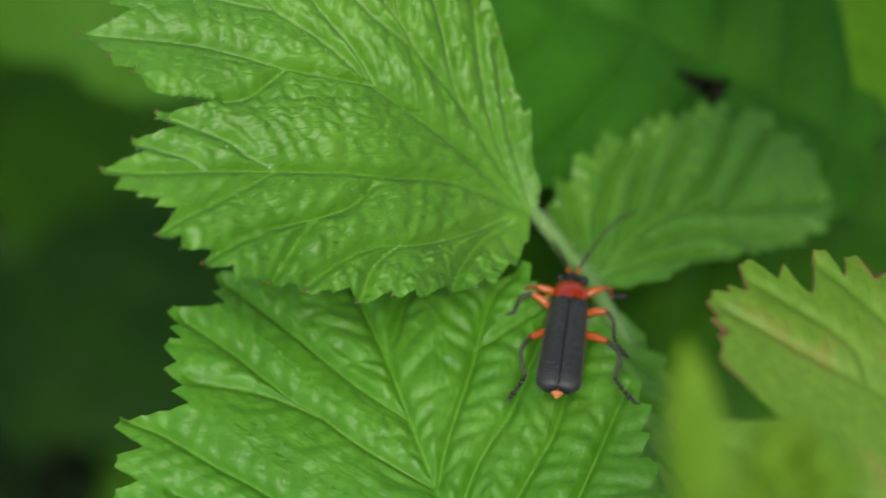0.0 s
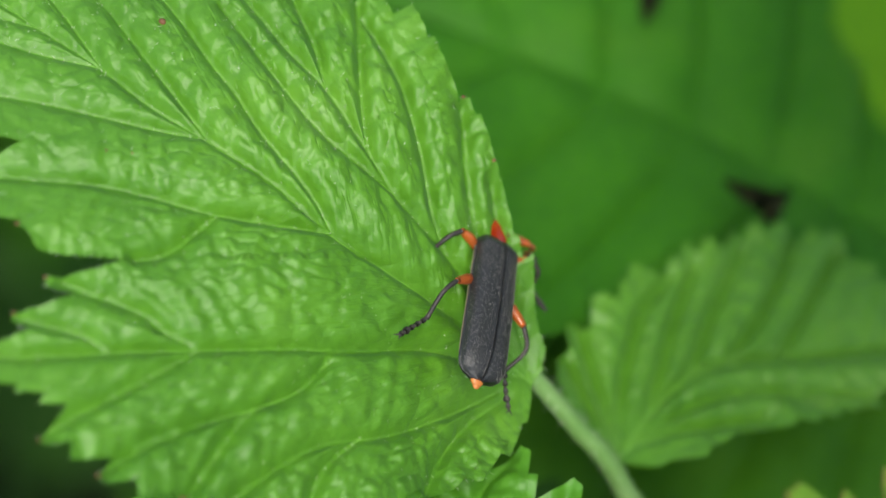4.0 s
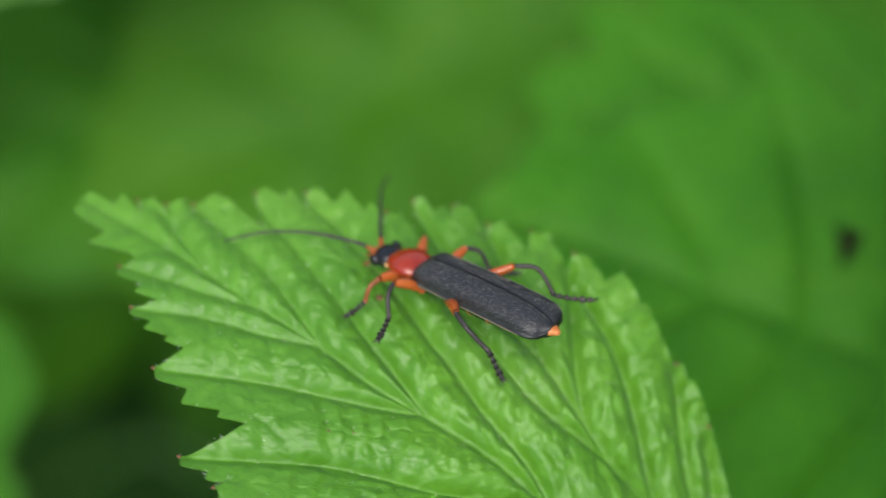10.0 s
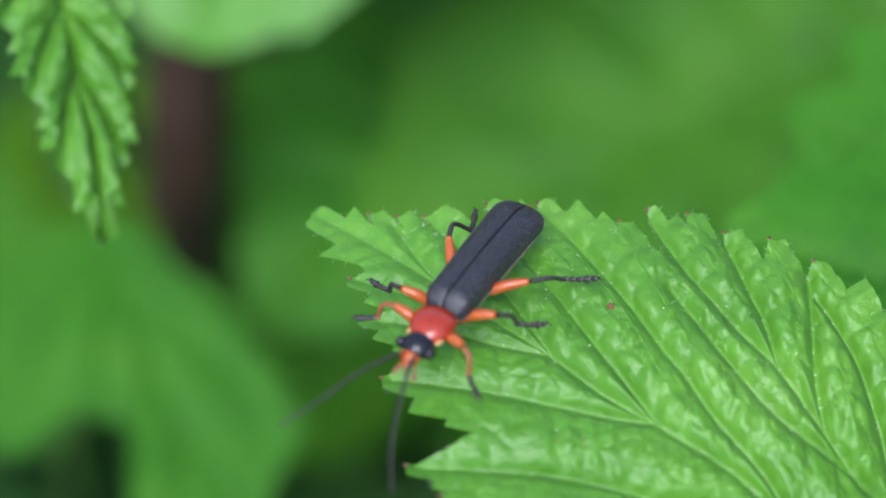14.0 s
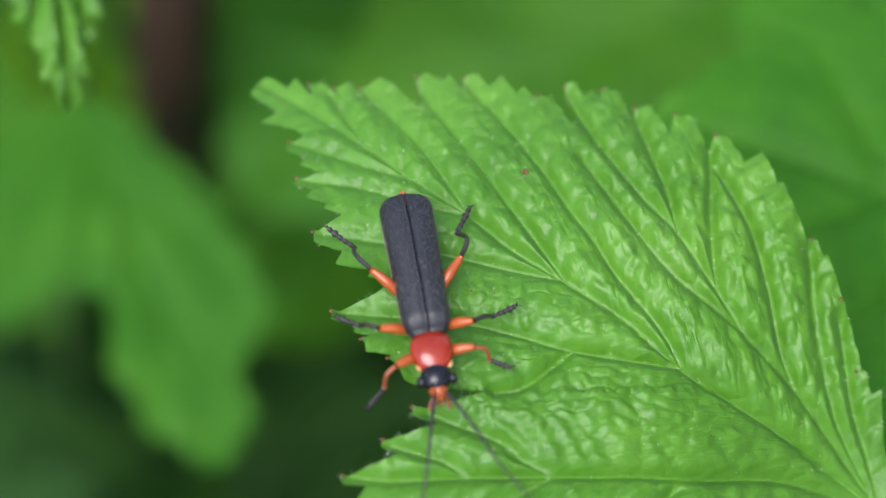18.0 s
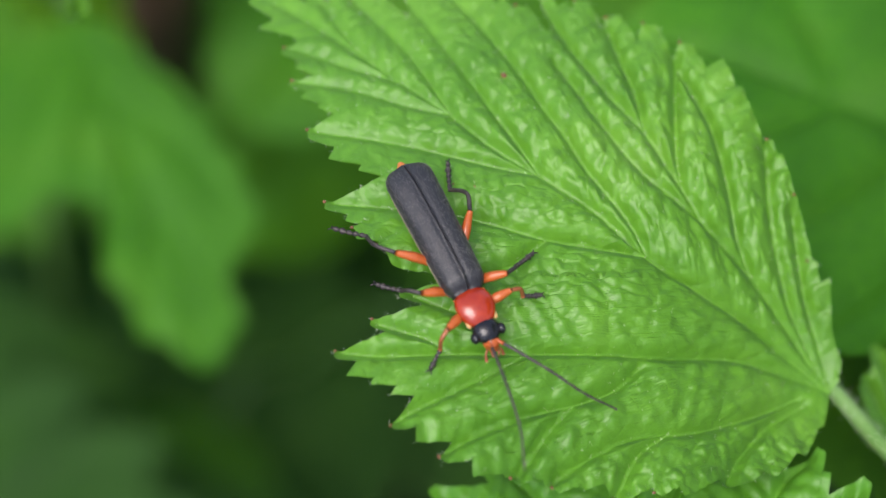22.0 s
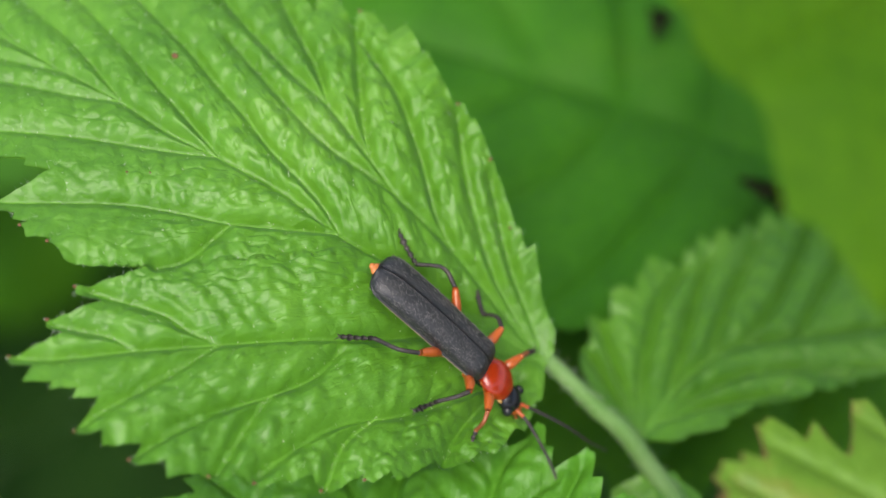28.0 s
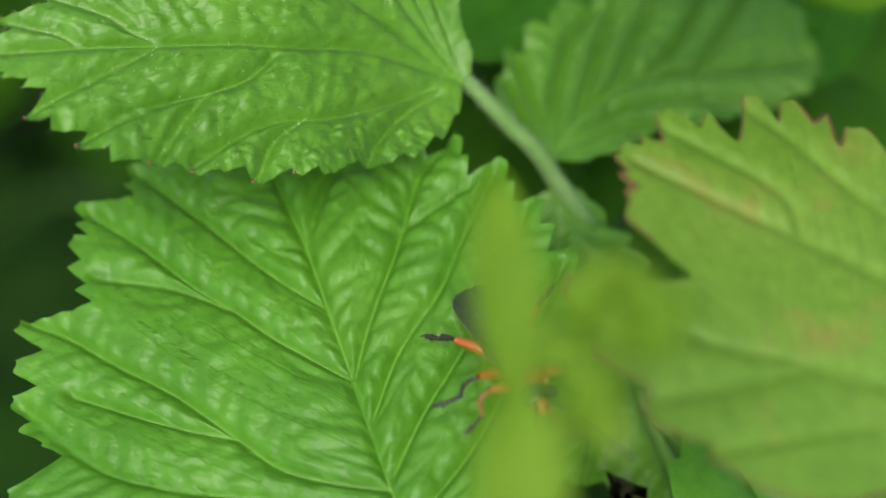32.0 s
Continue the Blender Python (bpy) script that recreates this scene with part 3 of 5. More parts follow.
MAIN_RIB = np.polyfit((0, 5.9, 12.4, 20.2, 26.4, 31.7, 36.3, 42), (0.3, 0.8, 2.0, 1.8, 1.3, 0.7, 0.0, -0.7), 6)
MAIN = Leaf(
    42.0,
    [(0.3, 1.9, 10.2, 3.2, 10.3, 4), (0.6, 4.9, 13.6, 5.8, 13.0, 3), (0.9, 6.6, 15.3, 8.1, 15.1, 2), (1.3, 9.6, 17.0, 9.8, 16.0, 2), (1.7, 11.7, 18.0, 11.7, 16.9, 2), (2.2, 15.5, 19.4, 15.8, 17.7, 3),
     (2.8, 18.6, 19.5, 18.9, 17.4, 3), (4.0, 23.4, 17.8, 22.3, 15.7, 4), (6.0, 22.8, 15.0, 21.4, 13.0, 1), (8.0, 22.5, 12.7, 19.8, 9.5, 1), (11.5, 25.0, 11.2, 24.7, 10.3, 1), (12.5, 26.8, 11.0, 26.6, 10.2, 1),
     (14.0, 29.1, 10.4, 27.2, 6.7, 2), (20.0, 32.8, 6.8, 32.2, 4.7, 3), (26.0, 35.7, 4.2, 34.7, 2.9, 3), (30.0, 37.6, 2.3, 37.1, 1.6, 2)],
    [(0.2, 0.6, -1.7, 2.6, -3.5, 2), (0.6, 4.9, -4.5, 6.7, -6.0, 2), (1.0, 7.4, -6.7, 9.0, -7.6, 2), (1.6, 10.4, -8.5, 10.8, -7.5, 2), (4.0, 17.9, -10.9, 18.2, -10.0, 4), (6.5, 20.4, -10.7, 20.4, -9.6, 1),
     (8.5, 22.6, -10.1, 22.5, -9.2, 1), (10.0, 24.7, -9.9, 24.6, -9.1, 1), (11.5, 26.7, -9.2, 23.3, -5.6, 2), (14.5, 27.4, -7.5, 27.4, -6.7, 2), (16.5, 31.8, -6.7, 31.6, -6.1, 3), (19.5, 34.0, -5.2, 32.7, -3.5, 2),
     (25.5, 36.5, -3.1, 35.3, -2.3, 1), (29.0, 37.7, -2.3, 36.5, -1.4, 1), (32.0, 39.1, -1.8, 38.4, -1.3, 1)],
    main_form, lambda s: np.polyval(MAIN_RIB, s), 1.0, 4, 30, 88, 1.15, tip_y=-0.7, fold=0.46, cushion=0.20, veined=True, twig=0.85, ease=0.26, lines=[
        [(0.0, 0.3), (2.5, 0.4), (5.9, 0.8), (9.8, 1.7), (12.4, 2.1), (16.2, 1.8), (20.1, 1.8), (23.1, 1.8), (26.3, 1.3), (31.2, 0.8), (36.3, 0.0), (41.5, -0.7)],
        [(0.6, 0.4), (5.0, 2.7), (8.5, 6.2), (11.0, 8.3), (14.6, 11.2), (18.1, 13.9), (21.2, 16.4), (23.0, 17.5)],
        [(12.5, 2.1), (15.0, 3.6), (17.7, 5.0), (20.6, 6.0), (23.3, 7.1), (28.6, 10.0)],
        [(17.5, 5.0), (18.4, 8.0), (19.5, 9.3)],
        [(14.8, 11.3), (16.5, 11.5), (17.9, 11.4), (21.6, 12.3)],
        [(18.2, 14.0), (19.7, 14.0), (22.3, 14.9)],
        [(20.3, 1.9), (22.4, 2.8), (25.3, 3.8), (28.2, 4.8), (32.3, 6.5)],
        [(26.4, 1.3), (29.2, 2.2), (32.3, 2.9), (35.3, 4.0)],
        [(30.0, 0.9), (33.5, 1.6), (37.2, 2.1)],
        [(12.4, 2.0), (14.3, 1.0), (17.7, -0.1), (19.9, -1.2), (22.0, -2.1), (24.5, -3.4), (28.0, -5.0), (31.4, -6.4)],
        [(20.0, 1.7), (22.2, 0.7), (24.5, -0.3), (28.5, -2.2), (33.4, -4.6)],
        [(26.0, 1.4), (30.5, -0.9), (36.3, -3.0)],
        [(31.0, 0.8), (34.2, 0.0), (37.4, -1.8)],
        [(0.2, 0.2), (3.8, -0.8), (7.1, -1.5), (9.4, -1.7), (10.8, -1.9), (13.3, -2.9), (16.4, -4.3), (18.9, -5.0), (20.8, -5.8), (23.4, -7.0), (26.3, -8.8)],
        [(10.8, -1.9), (13.1, -1.9), (15.6, -2.1), (18.7, -3.2), (21.0, -4.3), (23.0, -5.2)],
        [(7.1, -1.5), (8.8, -2.6), (11.1, -5.0), (13.8, -7.4), (16.8, -9.2)],
        [(1.3, -0.3), (4.3, -1.8), (6.3, -3.4), (7.9, -5.0), (10.1, -8.0)],
        [(0.5, -0.1), (1.8, -1.3), (4.5, -3.4), (6.9, -6.0)],
        [(16.4, -4.3), (18.4, -6.4), (19.9, -7.6), (22.2, -9.6)],
        [(13.2, -3.0), (14.8, -5.2), (17.6, -10.0)],
        [(9.3, 7.7), (9.8, 10.0), (11.1, 12.1), (12.8, 14.3), (14.4, 16.8), (15.4, 19.0)],
        [(14.8, 11.4), (15.5, 13.0), (16.3, 14.6), (17.6, 17.1), (18.5, 19.2)],
        [(1.4, 2.0), (2.9, 5.0), (4.9, 8.5), (7.2, 11.1), (8.5, 13.3), (9.7, 16.4)],
        [(0.9, 2.0), (1.9, 4.8), (2.2, 7.6), (2.0, 9.8)],
        [(6.1, 9.8), (6.8, 12.3), (6.5, 14.9)],
        [(11.1, 12.1), (11.4, 14.1), (11.5, 17.5)]])
RASP = thing("raspberry_leaf", "fresh green raspberry leaf of three toothed leaflets on a hairy stalk", "leaf", at=Matrix.Translation((0.0290, -0.0153, 0.4457)))
MAIN_POSE = leaf_pose((23.81, -10.82, 459.74), (-10.47, 12.13, 459.93), (0.0161, 0.0156, 0.9997))
main_leaflet = leaflet(MAIN, MAIN_POSE, M_MAIN, RASP, "large bright green puckered end leaflet with toothed edge", size=0.32, vein=M_PALEVEIN, lift=0.0)
MAIN.hairs(main_leaflet, 500)
MAIN.speckle(main_leaflet, 1700)
tips = []
for side, o in MAIN.sides.items():
    for k in range(2, len(o) - 1):
        if o[k - 1, 3] < 0 and o[k, 3] == 0.0 and o[k, 4] > 0:
            c = MAIN.place(o[k, 0], o[k, 1], o[k, 2], o[k, 3], 0.995, o[k, 4], side)
            tips.append(ellipsoid(c, (0.11, 0.11, 0.08), 5, 7))
tagged(part("tooth_tips", mesh("tooth_tips", *join(*tips), M_BROWN), main_leaflet, "dry brown points of the leaf teeth"), kind="stuff")
for spot, r in (((1.3, -2.2, 460.9), 0.15), ((2.5, -2.3, 460.6), 0.13), ((4.4, 5.2, 460.5), 0.2)):
    p = (MAIN_POSE.inverted() @ (Vector(spot) * K)) / K
    part("gall" if r < 0.2 else "scorch_spot", mesh("spot", *ellipsoid((p.x, p.y, float(main_form(p.x, p.y)) + 0.25), (r, r * 0.85, 0.16), 8, 12), M_BROWN), main_leaflet, "tiny red-brown spot")


def right_form(x, y):
    return 0.06 * np.abs(y - 2.5) - 0.004 * (x - 9) ** 2


RIGHT_RIB = np.polyfit((0, 3.8, 7.2, 10.1, 15.2, 21.3), (0, 2.1, 3.1, 2.9, 1.4, 0), 4)
RIGHT = Leaf(
    21.3,
    [(0.2, -0.3, 6.8, 0.6, 7.3, 2), (0.4, 1.7, 8.5, 2.6, 8.0, 1), (0.7, 4.0, 9.4, 5.4, 8.6, 1), (1.1, 7.1, 10.4, 8.8, 9.4, 2), (2.5, 12.5, 10.0, 13.0, 9.4, 3), (5, 18.0, 9.4, 18.4, 8.9, 3),
     (9, 21.2, 7.6, 21.2, 6.6, 2), (14, 21.9, 2.6, 21.6, 1.7, 2)],
    [(0.8, 7.8, -0.9, 8.2, -0.6, 3), (3, 11.1, -1.9, 11.5, -1.5, 2), (6, 14.0, -2.4, 14.4, -1.8, 2), (9, 17.0, -2.8, 17.3, -2.2, 2), (13, 19.0, -2.4, 19.4, -1.8, 1)],
    right_form, lambda s: np.polyval(RIGHT_RIB, s), 1.0, 9, 24, 56, 1.3, fold=0.46, cushion=0.10, veined=True, twig=0.6, lines=[
        [(0.0, 0.1), (3.8, 2.2), (7.2, 3.2), (10.1, 2.9), (15.2, 1.4), (20.5, 0.1)],
        [(0.1, 0.2), (2.3, 3.7), (4.6, 6.3), (6.3, 7.9), (9.0, 9.2)],
        [(0.7, 0.4), (4.1, 1.2), (8.2, 1.2), (12.0, -0.1), (16.9, -2.2)],
        [(0.2, 0.5), (0.1, 2.7), (0.2, 6.4)],
        [(0.4, 0.9), (1.0, 4.2), (1.8, 7.9)],
        [(3.2, 2.0), (6.8, 5.6), (10.6, 9.2)],
        [(6.8, 3.2), (10.6, 6.4), (14.4, 9.2)],
        [(9.2, 3.0), (12.5, 4.6), (15.5, 6.6), (18.2, 8.8)],
        [(12.8, 2.2), (16.0, 4.2), (20.5, 7.0)],
        [(1.4, 0.6), (5.0, 0.2), (9.6, -1.0)],
        [(8.2, 1.2), (11.0, 0.4), (13.8, -1.8)]])
leaflet(RIGHT, leaf_pose((29.46, -13.61, 444.31), (49.17, -6.04, 441.34), (0.105, 0.119, 1)), M_MAIN, RASP, "side leaflet with deep pleats beside its midrib", vein=M_PALEVEIN)
FOLD = Leaf(
    25.0,
    [(1, 3, 2.6, 3.4, 2.3, 2), (3, 7, 3.9, 7.2, 3.0, 2), (6, 11, 4.0, 11.2, 3.0, 2), (10, 16, 3.6, 16.2, 2.6, 2), (15, 21, 2.2, 21, 1.6, 1)],
    [(1, 3, -5, 3.4, -4.6, 2), (3, 8, -8, 8.3, -7.3, 3), (6, 13, -7.6, 13.3, -7, 2), (11, 18, -5, 18.2, -4.2, 2)],
    lambda x, y: -0.28 * np.abs(y) - 0.02 * x, lambda s: 0.0 * s, 0.9, 13, 20, 36, fold=0.26, cushion=0.10, veined=True)
leaflet(FOLD, leaf_pose((29.4, -15.9, 444.9), (35.6, -38.5, 439.0), (0.1, 0, 1)), M_MAIN, RASP, "small side leaflet folded along its midrib")


def rel(points, ob):
    o = np.array(ob.matrix_world.translation) / K
    return np.asarray(points, float) - o


STALK_LINE = [(23.4, -10.4, 450.4), (26.2, -12.8, 448.0), (29.0, -15.3, 445.4), (33.6, -21.5, 437), (42, -35, 400), (54, -52, 300), (60, -60, 120), (62, -62, -4)]
stalk_curve = spline(rel(STALK_LINE, RASP), 14)
part("stalk", mesh("stalk", *tube(stalk_curve, np.interp(np.arange(len(stalk_curve)), [0, 28, 60, 97], [0.48, 0.62, 0.9, 2.2]), 10), M_STALK), RASP, "pale green downy leaf stalk")
rng = random.Random(8)
down = []
for _ in range(700):
    k = rng.randrange(0, 50)
    a = rng.uniform(0, 6.28)
    d = np.array([math.cos(a), math.sin(a), rng.uniform(-0.3, 0.8)])
    down.append(hair(stalk_curve[k] + d * 0.4, d, rng.uniform(0.3, 0.75), 0.010))
tagged(part("down", mesh("down", *join(*down), M_HAIR), RASP, "fine white down on the stalk"), kind="stuff")


# ---- the lower leaf ----
def low_form(x, y):
    return -0.008 * np.clip(np.abs(y) - 9, 0, None) ** 2 - 0.012 * np.clip(x - 25, 0, None) ** 2


LOW = Leaf(
    34.0,
    [(0.6, 6, 16, 6.6, 15.4, 4), (1.2, 13.5, 20, 15.2, 16.5, 4), (2.5, 19.3, 18.3, 19.9, 16.9, 3), (4.0, 21.5, 17.6, 22.1, 16.4, 1), (5.5, 24.1, 16.7, 23.7, 12.3, 1), (9, 28.3, 12.2, 28.6, 11.6, 3),
     (12, 30.7, 11.3, 30.3, 8.4, 2), (17, 32.5, 7.5, 32.6, 6.5, 2), (23, 33.6, 3.5, 33.5, 2.4, 2)],
    [(0.6, 4, -11, 4.6, -10.4, 3), (1.2, 10.1, -13.4, 10.7, -12.8, 3), (2, 16.3, -14.8, 17.0, -13.6, 3), (4, 20.5, -14.2, 21.1, -12.4, 2), (6, 23.8, -13.3, 23.9, -10.9, 2), (9, 26.4, -11.3, 26.2, -9.6, 2),
     (13, 29.5, -8.5, 29.6, -7.4, 2), (18, 32, -4.5, 32.1, -3.4, 2)],
    low_form, lambda s: -0.012 * s, 0.75, 21, 28, 72, 1.5, fold=0.42, cushion=0.09, veined=True, twig=1.1, lines=[
        [(0.0, 0.0), (4.6, -0.1), (8.8, -0.2), (12.6, -0.3), (17.8, -0.4), (22.4, -0.5), (26.0, -0.3), (33.0, 0.0)],
        [(12.7, -0.3), (16.9, 2.9), (19.8, 4.7), (22.2, 6.4), (26.3, 8.7), (29.6, 10.8)],
        [(5.4, -0.1), (6.8, 2.4), (8.8, 5.1), (11.6, 6.9), (15.6, 9.4), (18.8, 12.0), (21.9, 14.3), (23.8, 16.2)],
        [(2.6, 0.0), (5.0, 3.0), (7.0, 5.7), (10.0, 11.3), (13.2, 15.0), (18.6, 18.0)],
        [(1.0, 0.0), (3.0, 7.0), (5.8, 15.0)],
        [(19.8, 4.7), (22.6, 7.6), (25.0, 11.6)],
        [(11.6, 6.9), (14.0, 10.4), (18.0, 15.0)],
        [(17.8, -0.4), (21.4, 2.0), (25.6, 4.2), (31.6, 7.4)],
        [(12.7, -0.4), (15.2, -1.8), (17.6, -3.5), (20.3, -5.5), (24.4, -8.2), (26.0, -10.6)],
        [(21.3, -5.9), (21.9, -8.0), (22.8, -11.0)],
        [(22.5, -0.5), (24.6, -1.9), (27.0, -3.8), (29.2, -7.4)],
        [(5.8, -0.2), (8.8, -2.9), (11.0, -5.3), (13.7, -8.3), (16.2, -10.3), (20.0, -13.4)],
        [(9.6, -0.3), (13.5, -3.3), (16.5, -6.8), (19.6, -9.4), (23.0, -12.6)],
        [(2.6, 0.0), (6.0, -5.0), (10.5, -9.5), (15.4, -14.0)],
        [(1.0, 0.0), (2.4, -5.0), (4.0, -10.4)]])
LOWER = thing("bramble_leaf", "broad green bramble leaf with toothed edge and pale midrib", "leaf", at=Matrix.Translation((0.01657, -0.04249, 0.4535)))
leaflet(LOW, leaf_pose((16.57, -42.49, 453.2), (11.47, -16.16, 448.6), (-0.155, 0.144, 1)), M_LOW, LOWER, "broad smooth green blade", "blade", 0.55, vein=M_PALEVEIN, lift=0.0)
low_curve = spline(rel([(16.57, -42.3, 453.0), (17.4, -50, 450), (19, -60, 434), (24, -74, 330), (26, -80, 150), (27, -82, -4)], LOWER), 12)
part("stalk", mesh("stalk", *tube(low_curve, np.linspace(0.7, 1.8, len(low_curve)), 10), M_STALK), LOWER)


# ---- the lobed yellow-green leaf ----
def lobed_leaf():
    leaf = Leaf(
        22.6,
        [(0.8, 6.4, 8.6, 6.7, 8.1, 1), (2, 10.2, 9.9, 10.7, 9.2, 1), (3, 17.9, 8.4, 14.4, 1.8, 2), (8, 20.4, 1.7, 20.4, 1.1, 1)],
        [(1, 2, -15, 3, -14.4, 2), (2, 9, -14, 9.6, -13.4, 2), (4, 17.4, -11.9, 17.0, -11.2, 3), (6, 20.7, -10.0, 20.1, -9.4, 2), (8, 22.1, -8.6, 20.1, -6.3, 1), (13, 23.6, -3.4, 22.1, -2.6, 2)],
        lambda x, y: 0.004 * (y + 4) ** 2 - 0.006 * (x - 13) ** 2, lambda s: 0.0 * s, 0.45, 31, 22, 40, 3.0, fold=0.26, cushion=0.10, veined=True, twig=0.5, lines=[
            [(1, -12), (5, -9.6), (9.3, -7.1), (12.6, -5.2), (16.8, -2.8), (21.6, -0.4)],
            [(6, -10.8), (10, -10.4), (14.4, -9.4), (18.4, -8.8), (21.2, -8.2)],
            [(1, -7), (4.7, -2.6), (7.3, -0.2), (11.3, 4.2), (16.6, 7.6)],
            [(1, -3.6), (3.1, -0.9), (5, 4.1), (6.3, 8.0)],
            [(13.4, -4.8), (16.1, -5.8), (22.4, -3.4)],
            [(7.3, -0.2), (8.6, 4.6), (10.0, 9.0)]])
    t = thing("lobed_leaf", "yellow-green lobed leaf with scorched brown edge", "leaf", at=Matrix.Translation((0.03963, -0.04477, 0.4678)))
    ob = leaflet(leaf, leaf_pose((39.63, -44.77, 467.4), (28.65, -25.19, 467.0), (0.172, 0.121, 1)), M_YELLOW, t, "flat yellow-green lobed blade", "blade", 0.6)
    for side, o in leaf.sides.items():
        edge = leaf.place(o[:, 0], o[:, 1], o[:, 2], o[:, 3], 1.0, o[:, 4], side)
        r = np.array([0.06 + 0.13 * max(0.0, noise.noise(Vector((p[0] * 0.5, p[1] * 0.5, 4)))) for p in edge])
        part("scorched_edge", mesh("scorched_edge", *tube(edge - np.array([0, 0, 0.08]), r, 5), M_BROWN), ob, "dry brown leaf edge")
    c = spline(rel([(39.6, -44.8, 467.2), (45, -52, 462), (56, -62, 430), (66, -70, 300), (70, -74, 100), (70, -75, -4)], t), 12)
    part("stalk", mesh("stalk", *tube(c, np.linspace(0.6, 1.5, len(c)), 8), M_STALK), t)


lobed_leaf()


# ---- the shoot tip close to the lens ----
def shoot_tip():
    t = thing("bud_shoot", "soft yellow-green shoot tip with small leaves and buds", "shoot", at=Matrix.Translation((0.0192, -0.0470, 0.4890)))
    c = spline(rel([(20.2, -44.6, 490.0), (19.4, -47.2, 488.5), (18.2, -52, 482), (20, -62, 455), (26, -74, 380), (32, -80, 200), (34, -82, -4)], t), 12)
    part("stem", mesh("stem", *tube(c, np.linspace(0.35, 1.4, len(c)), 8), M_SHOOT), t)
    # base, length, direction, half width of each small leaf
    for (x, y, z), ln, d, wd in (((17.0, -48.0, 489.5), 10.6, (0.06, 1.0, 0.06), 1.4), ((16.9, -47.6, 490.5), 8.5, (-0.10, -0.97, 0.05), 1.75), ((20.0, -45.2, 490.0), 3.0, (0.15, 0.9, 0.3), 0.95),
                                 ((20.6, -45.4, 490.0), 3.9, (0.9, 0.22, 0.2), 1.15), ((20.4, -44.8, 489.0), 4.3, (0.75, 0.62, 0.1), 0.9), ((19.6, -46.4, 489.5), 3.6, (0.25, -0.95, 0.1), 0.95)):
        d = np.array(d) / np.linalg.norm(d)
        u = np.cross(d, [0, 0, 1.0])
        u /= np.linalg.norm(u)
        w = np.cross(u, d)
        v = []
        for s in np.linspace(0, 1, 14):
            hw = wd * math.sin(math.pi * min(1.0, 0.06 + s * 0.94)) ** 0.7
            for q in np.linspace(-1, 1, 7):
                v.append(np.array([x, y, z]) + d * ln * s + u * hw * q + w * (0.35 * abs(q) * wd - 0.7 * s * s))
        v = np.array(v)
        top = grid_faces(14, 7)
        low = v - w * 0.2
        part("bract", mesh("bract", *join((rel(v, t), top), (rel(low, t), [f[::-1] for f in top])), M_SHOOT), t)
    r = random.Random(5)
    for x, y, z in ((20.0, -43.9, 491.0), (20.9, -43.0, 490.4), (22.3, -44.3, 491.0), (23.2, -44.9, 490.6), (22.6, -45.8, 490.2), (19.6, -48.0, 490.6), (20.3, -47.3, 490.0), (21.8, -42.8, 490.2), (19.3, -46.5, 490.4), (18.9, -45.4, 489.8)):
        part("bud", mesh("bud", *ellipsoid(rel([(x, y, z)], t)[0], (r.uniform(0.9, 1.25), r.uniform(0.75, 1.05), r.uniform(0.9, 1.3)), 8, 10), M_SHOOT), t)


shoot_tip()


# ---- the thicket behind ----
def common_leaf(length, width, seed, fine=5, rows=12, lobes=6, pucker=1.0):
    r = random.Random(seed)
    sides = []
    for sg in (1, -1):
        out = []
        for i in range(lobes):
            f = (i + 0.5) / lobes
            hw = width * 0.5 * math.sin(math.pi * (0.10 + 0.86 * f)) ** 0.75 * (0.92 + 0.16 * r.random())
            st = length * (0.06 + 0.88 * f)
            out.append((length * 0.72 * f, st, sg * hw, st + length * 0.018, sg * hw * 0.84, 3))
        sides.append(out)
    return Leaf(length, sides[0], sides[1], lambda x, y: 0.12 * np.abs(y) - 0.004 * (x - length * 0.4) ** 2, lambda s: 0.0 * s, pucker, seed, fine, rows, 2.4)


BACK_LEAVES = [common_leaf(62, 52, 41), common_leaf(52, 40, 42), common_leaf(70, 62, 43), common_leaf(60, 26, 44), common_leaf(36, 9.5, 45, 14, 26, pucker=1.5)]
BACK_LEAVES.append(Leaf(
    43.5,
    [(1.5, 9, 5.6, 9.8, 5.3, 2), (4, 20, 9.6, 20.8, 9.3, 2), (9, 31, 10.2, 36.2, 5.2, 2), (24, 41, 4.4, 42, 3, 1)],
    [(1, 7.5, -15, 9, -15, 2), (2.5, 22.5, -16, 20.5, -8.3, 2), (6, 21.5, -6.5, 24.7, -3.8, 1), (18, 33, -6.2, 34, -5.8, 1), (26, 39, -4.4, 40, -3, 1)],
    lambda x, y: 0.08 * np.abs(y) - 0.004 * (x - 18) ** 2, lambda s: 0.0 * s, 0.6, 51, 8, 14, 2.4))
BACK_MESH = {}


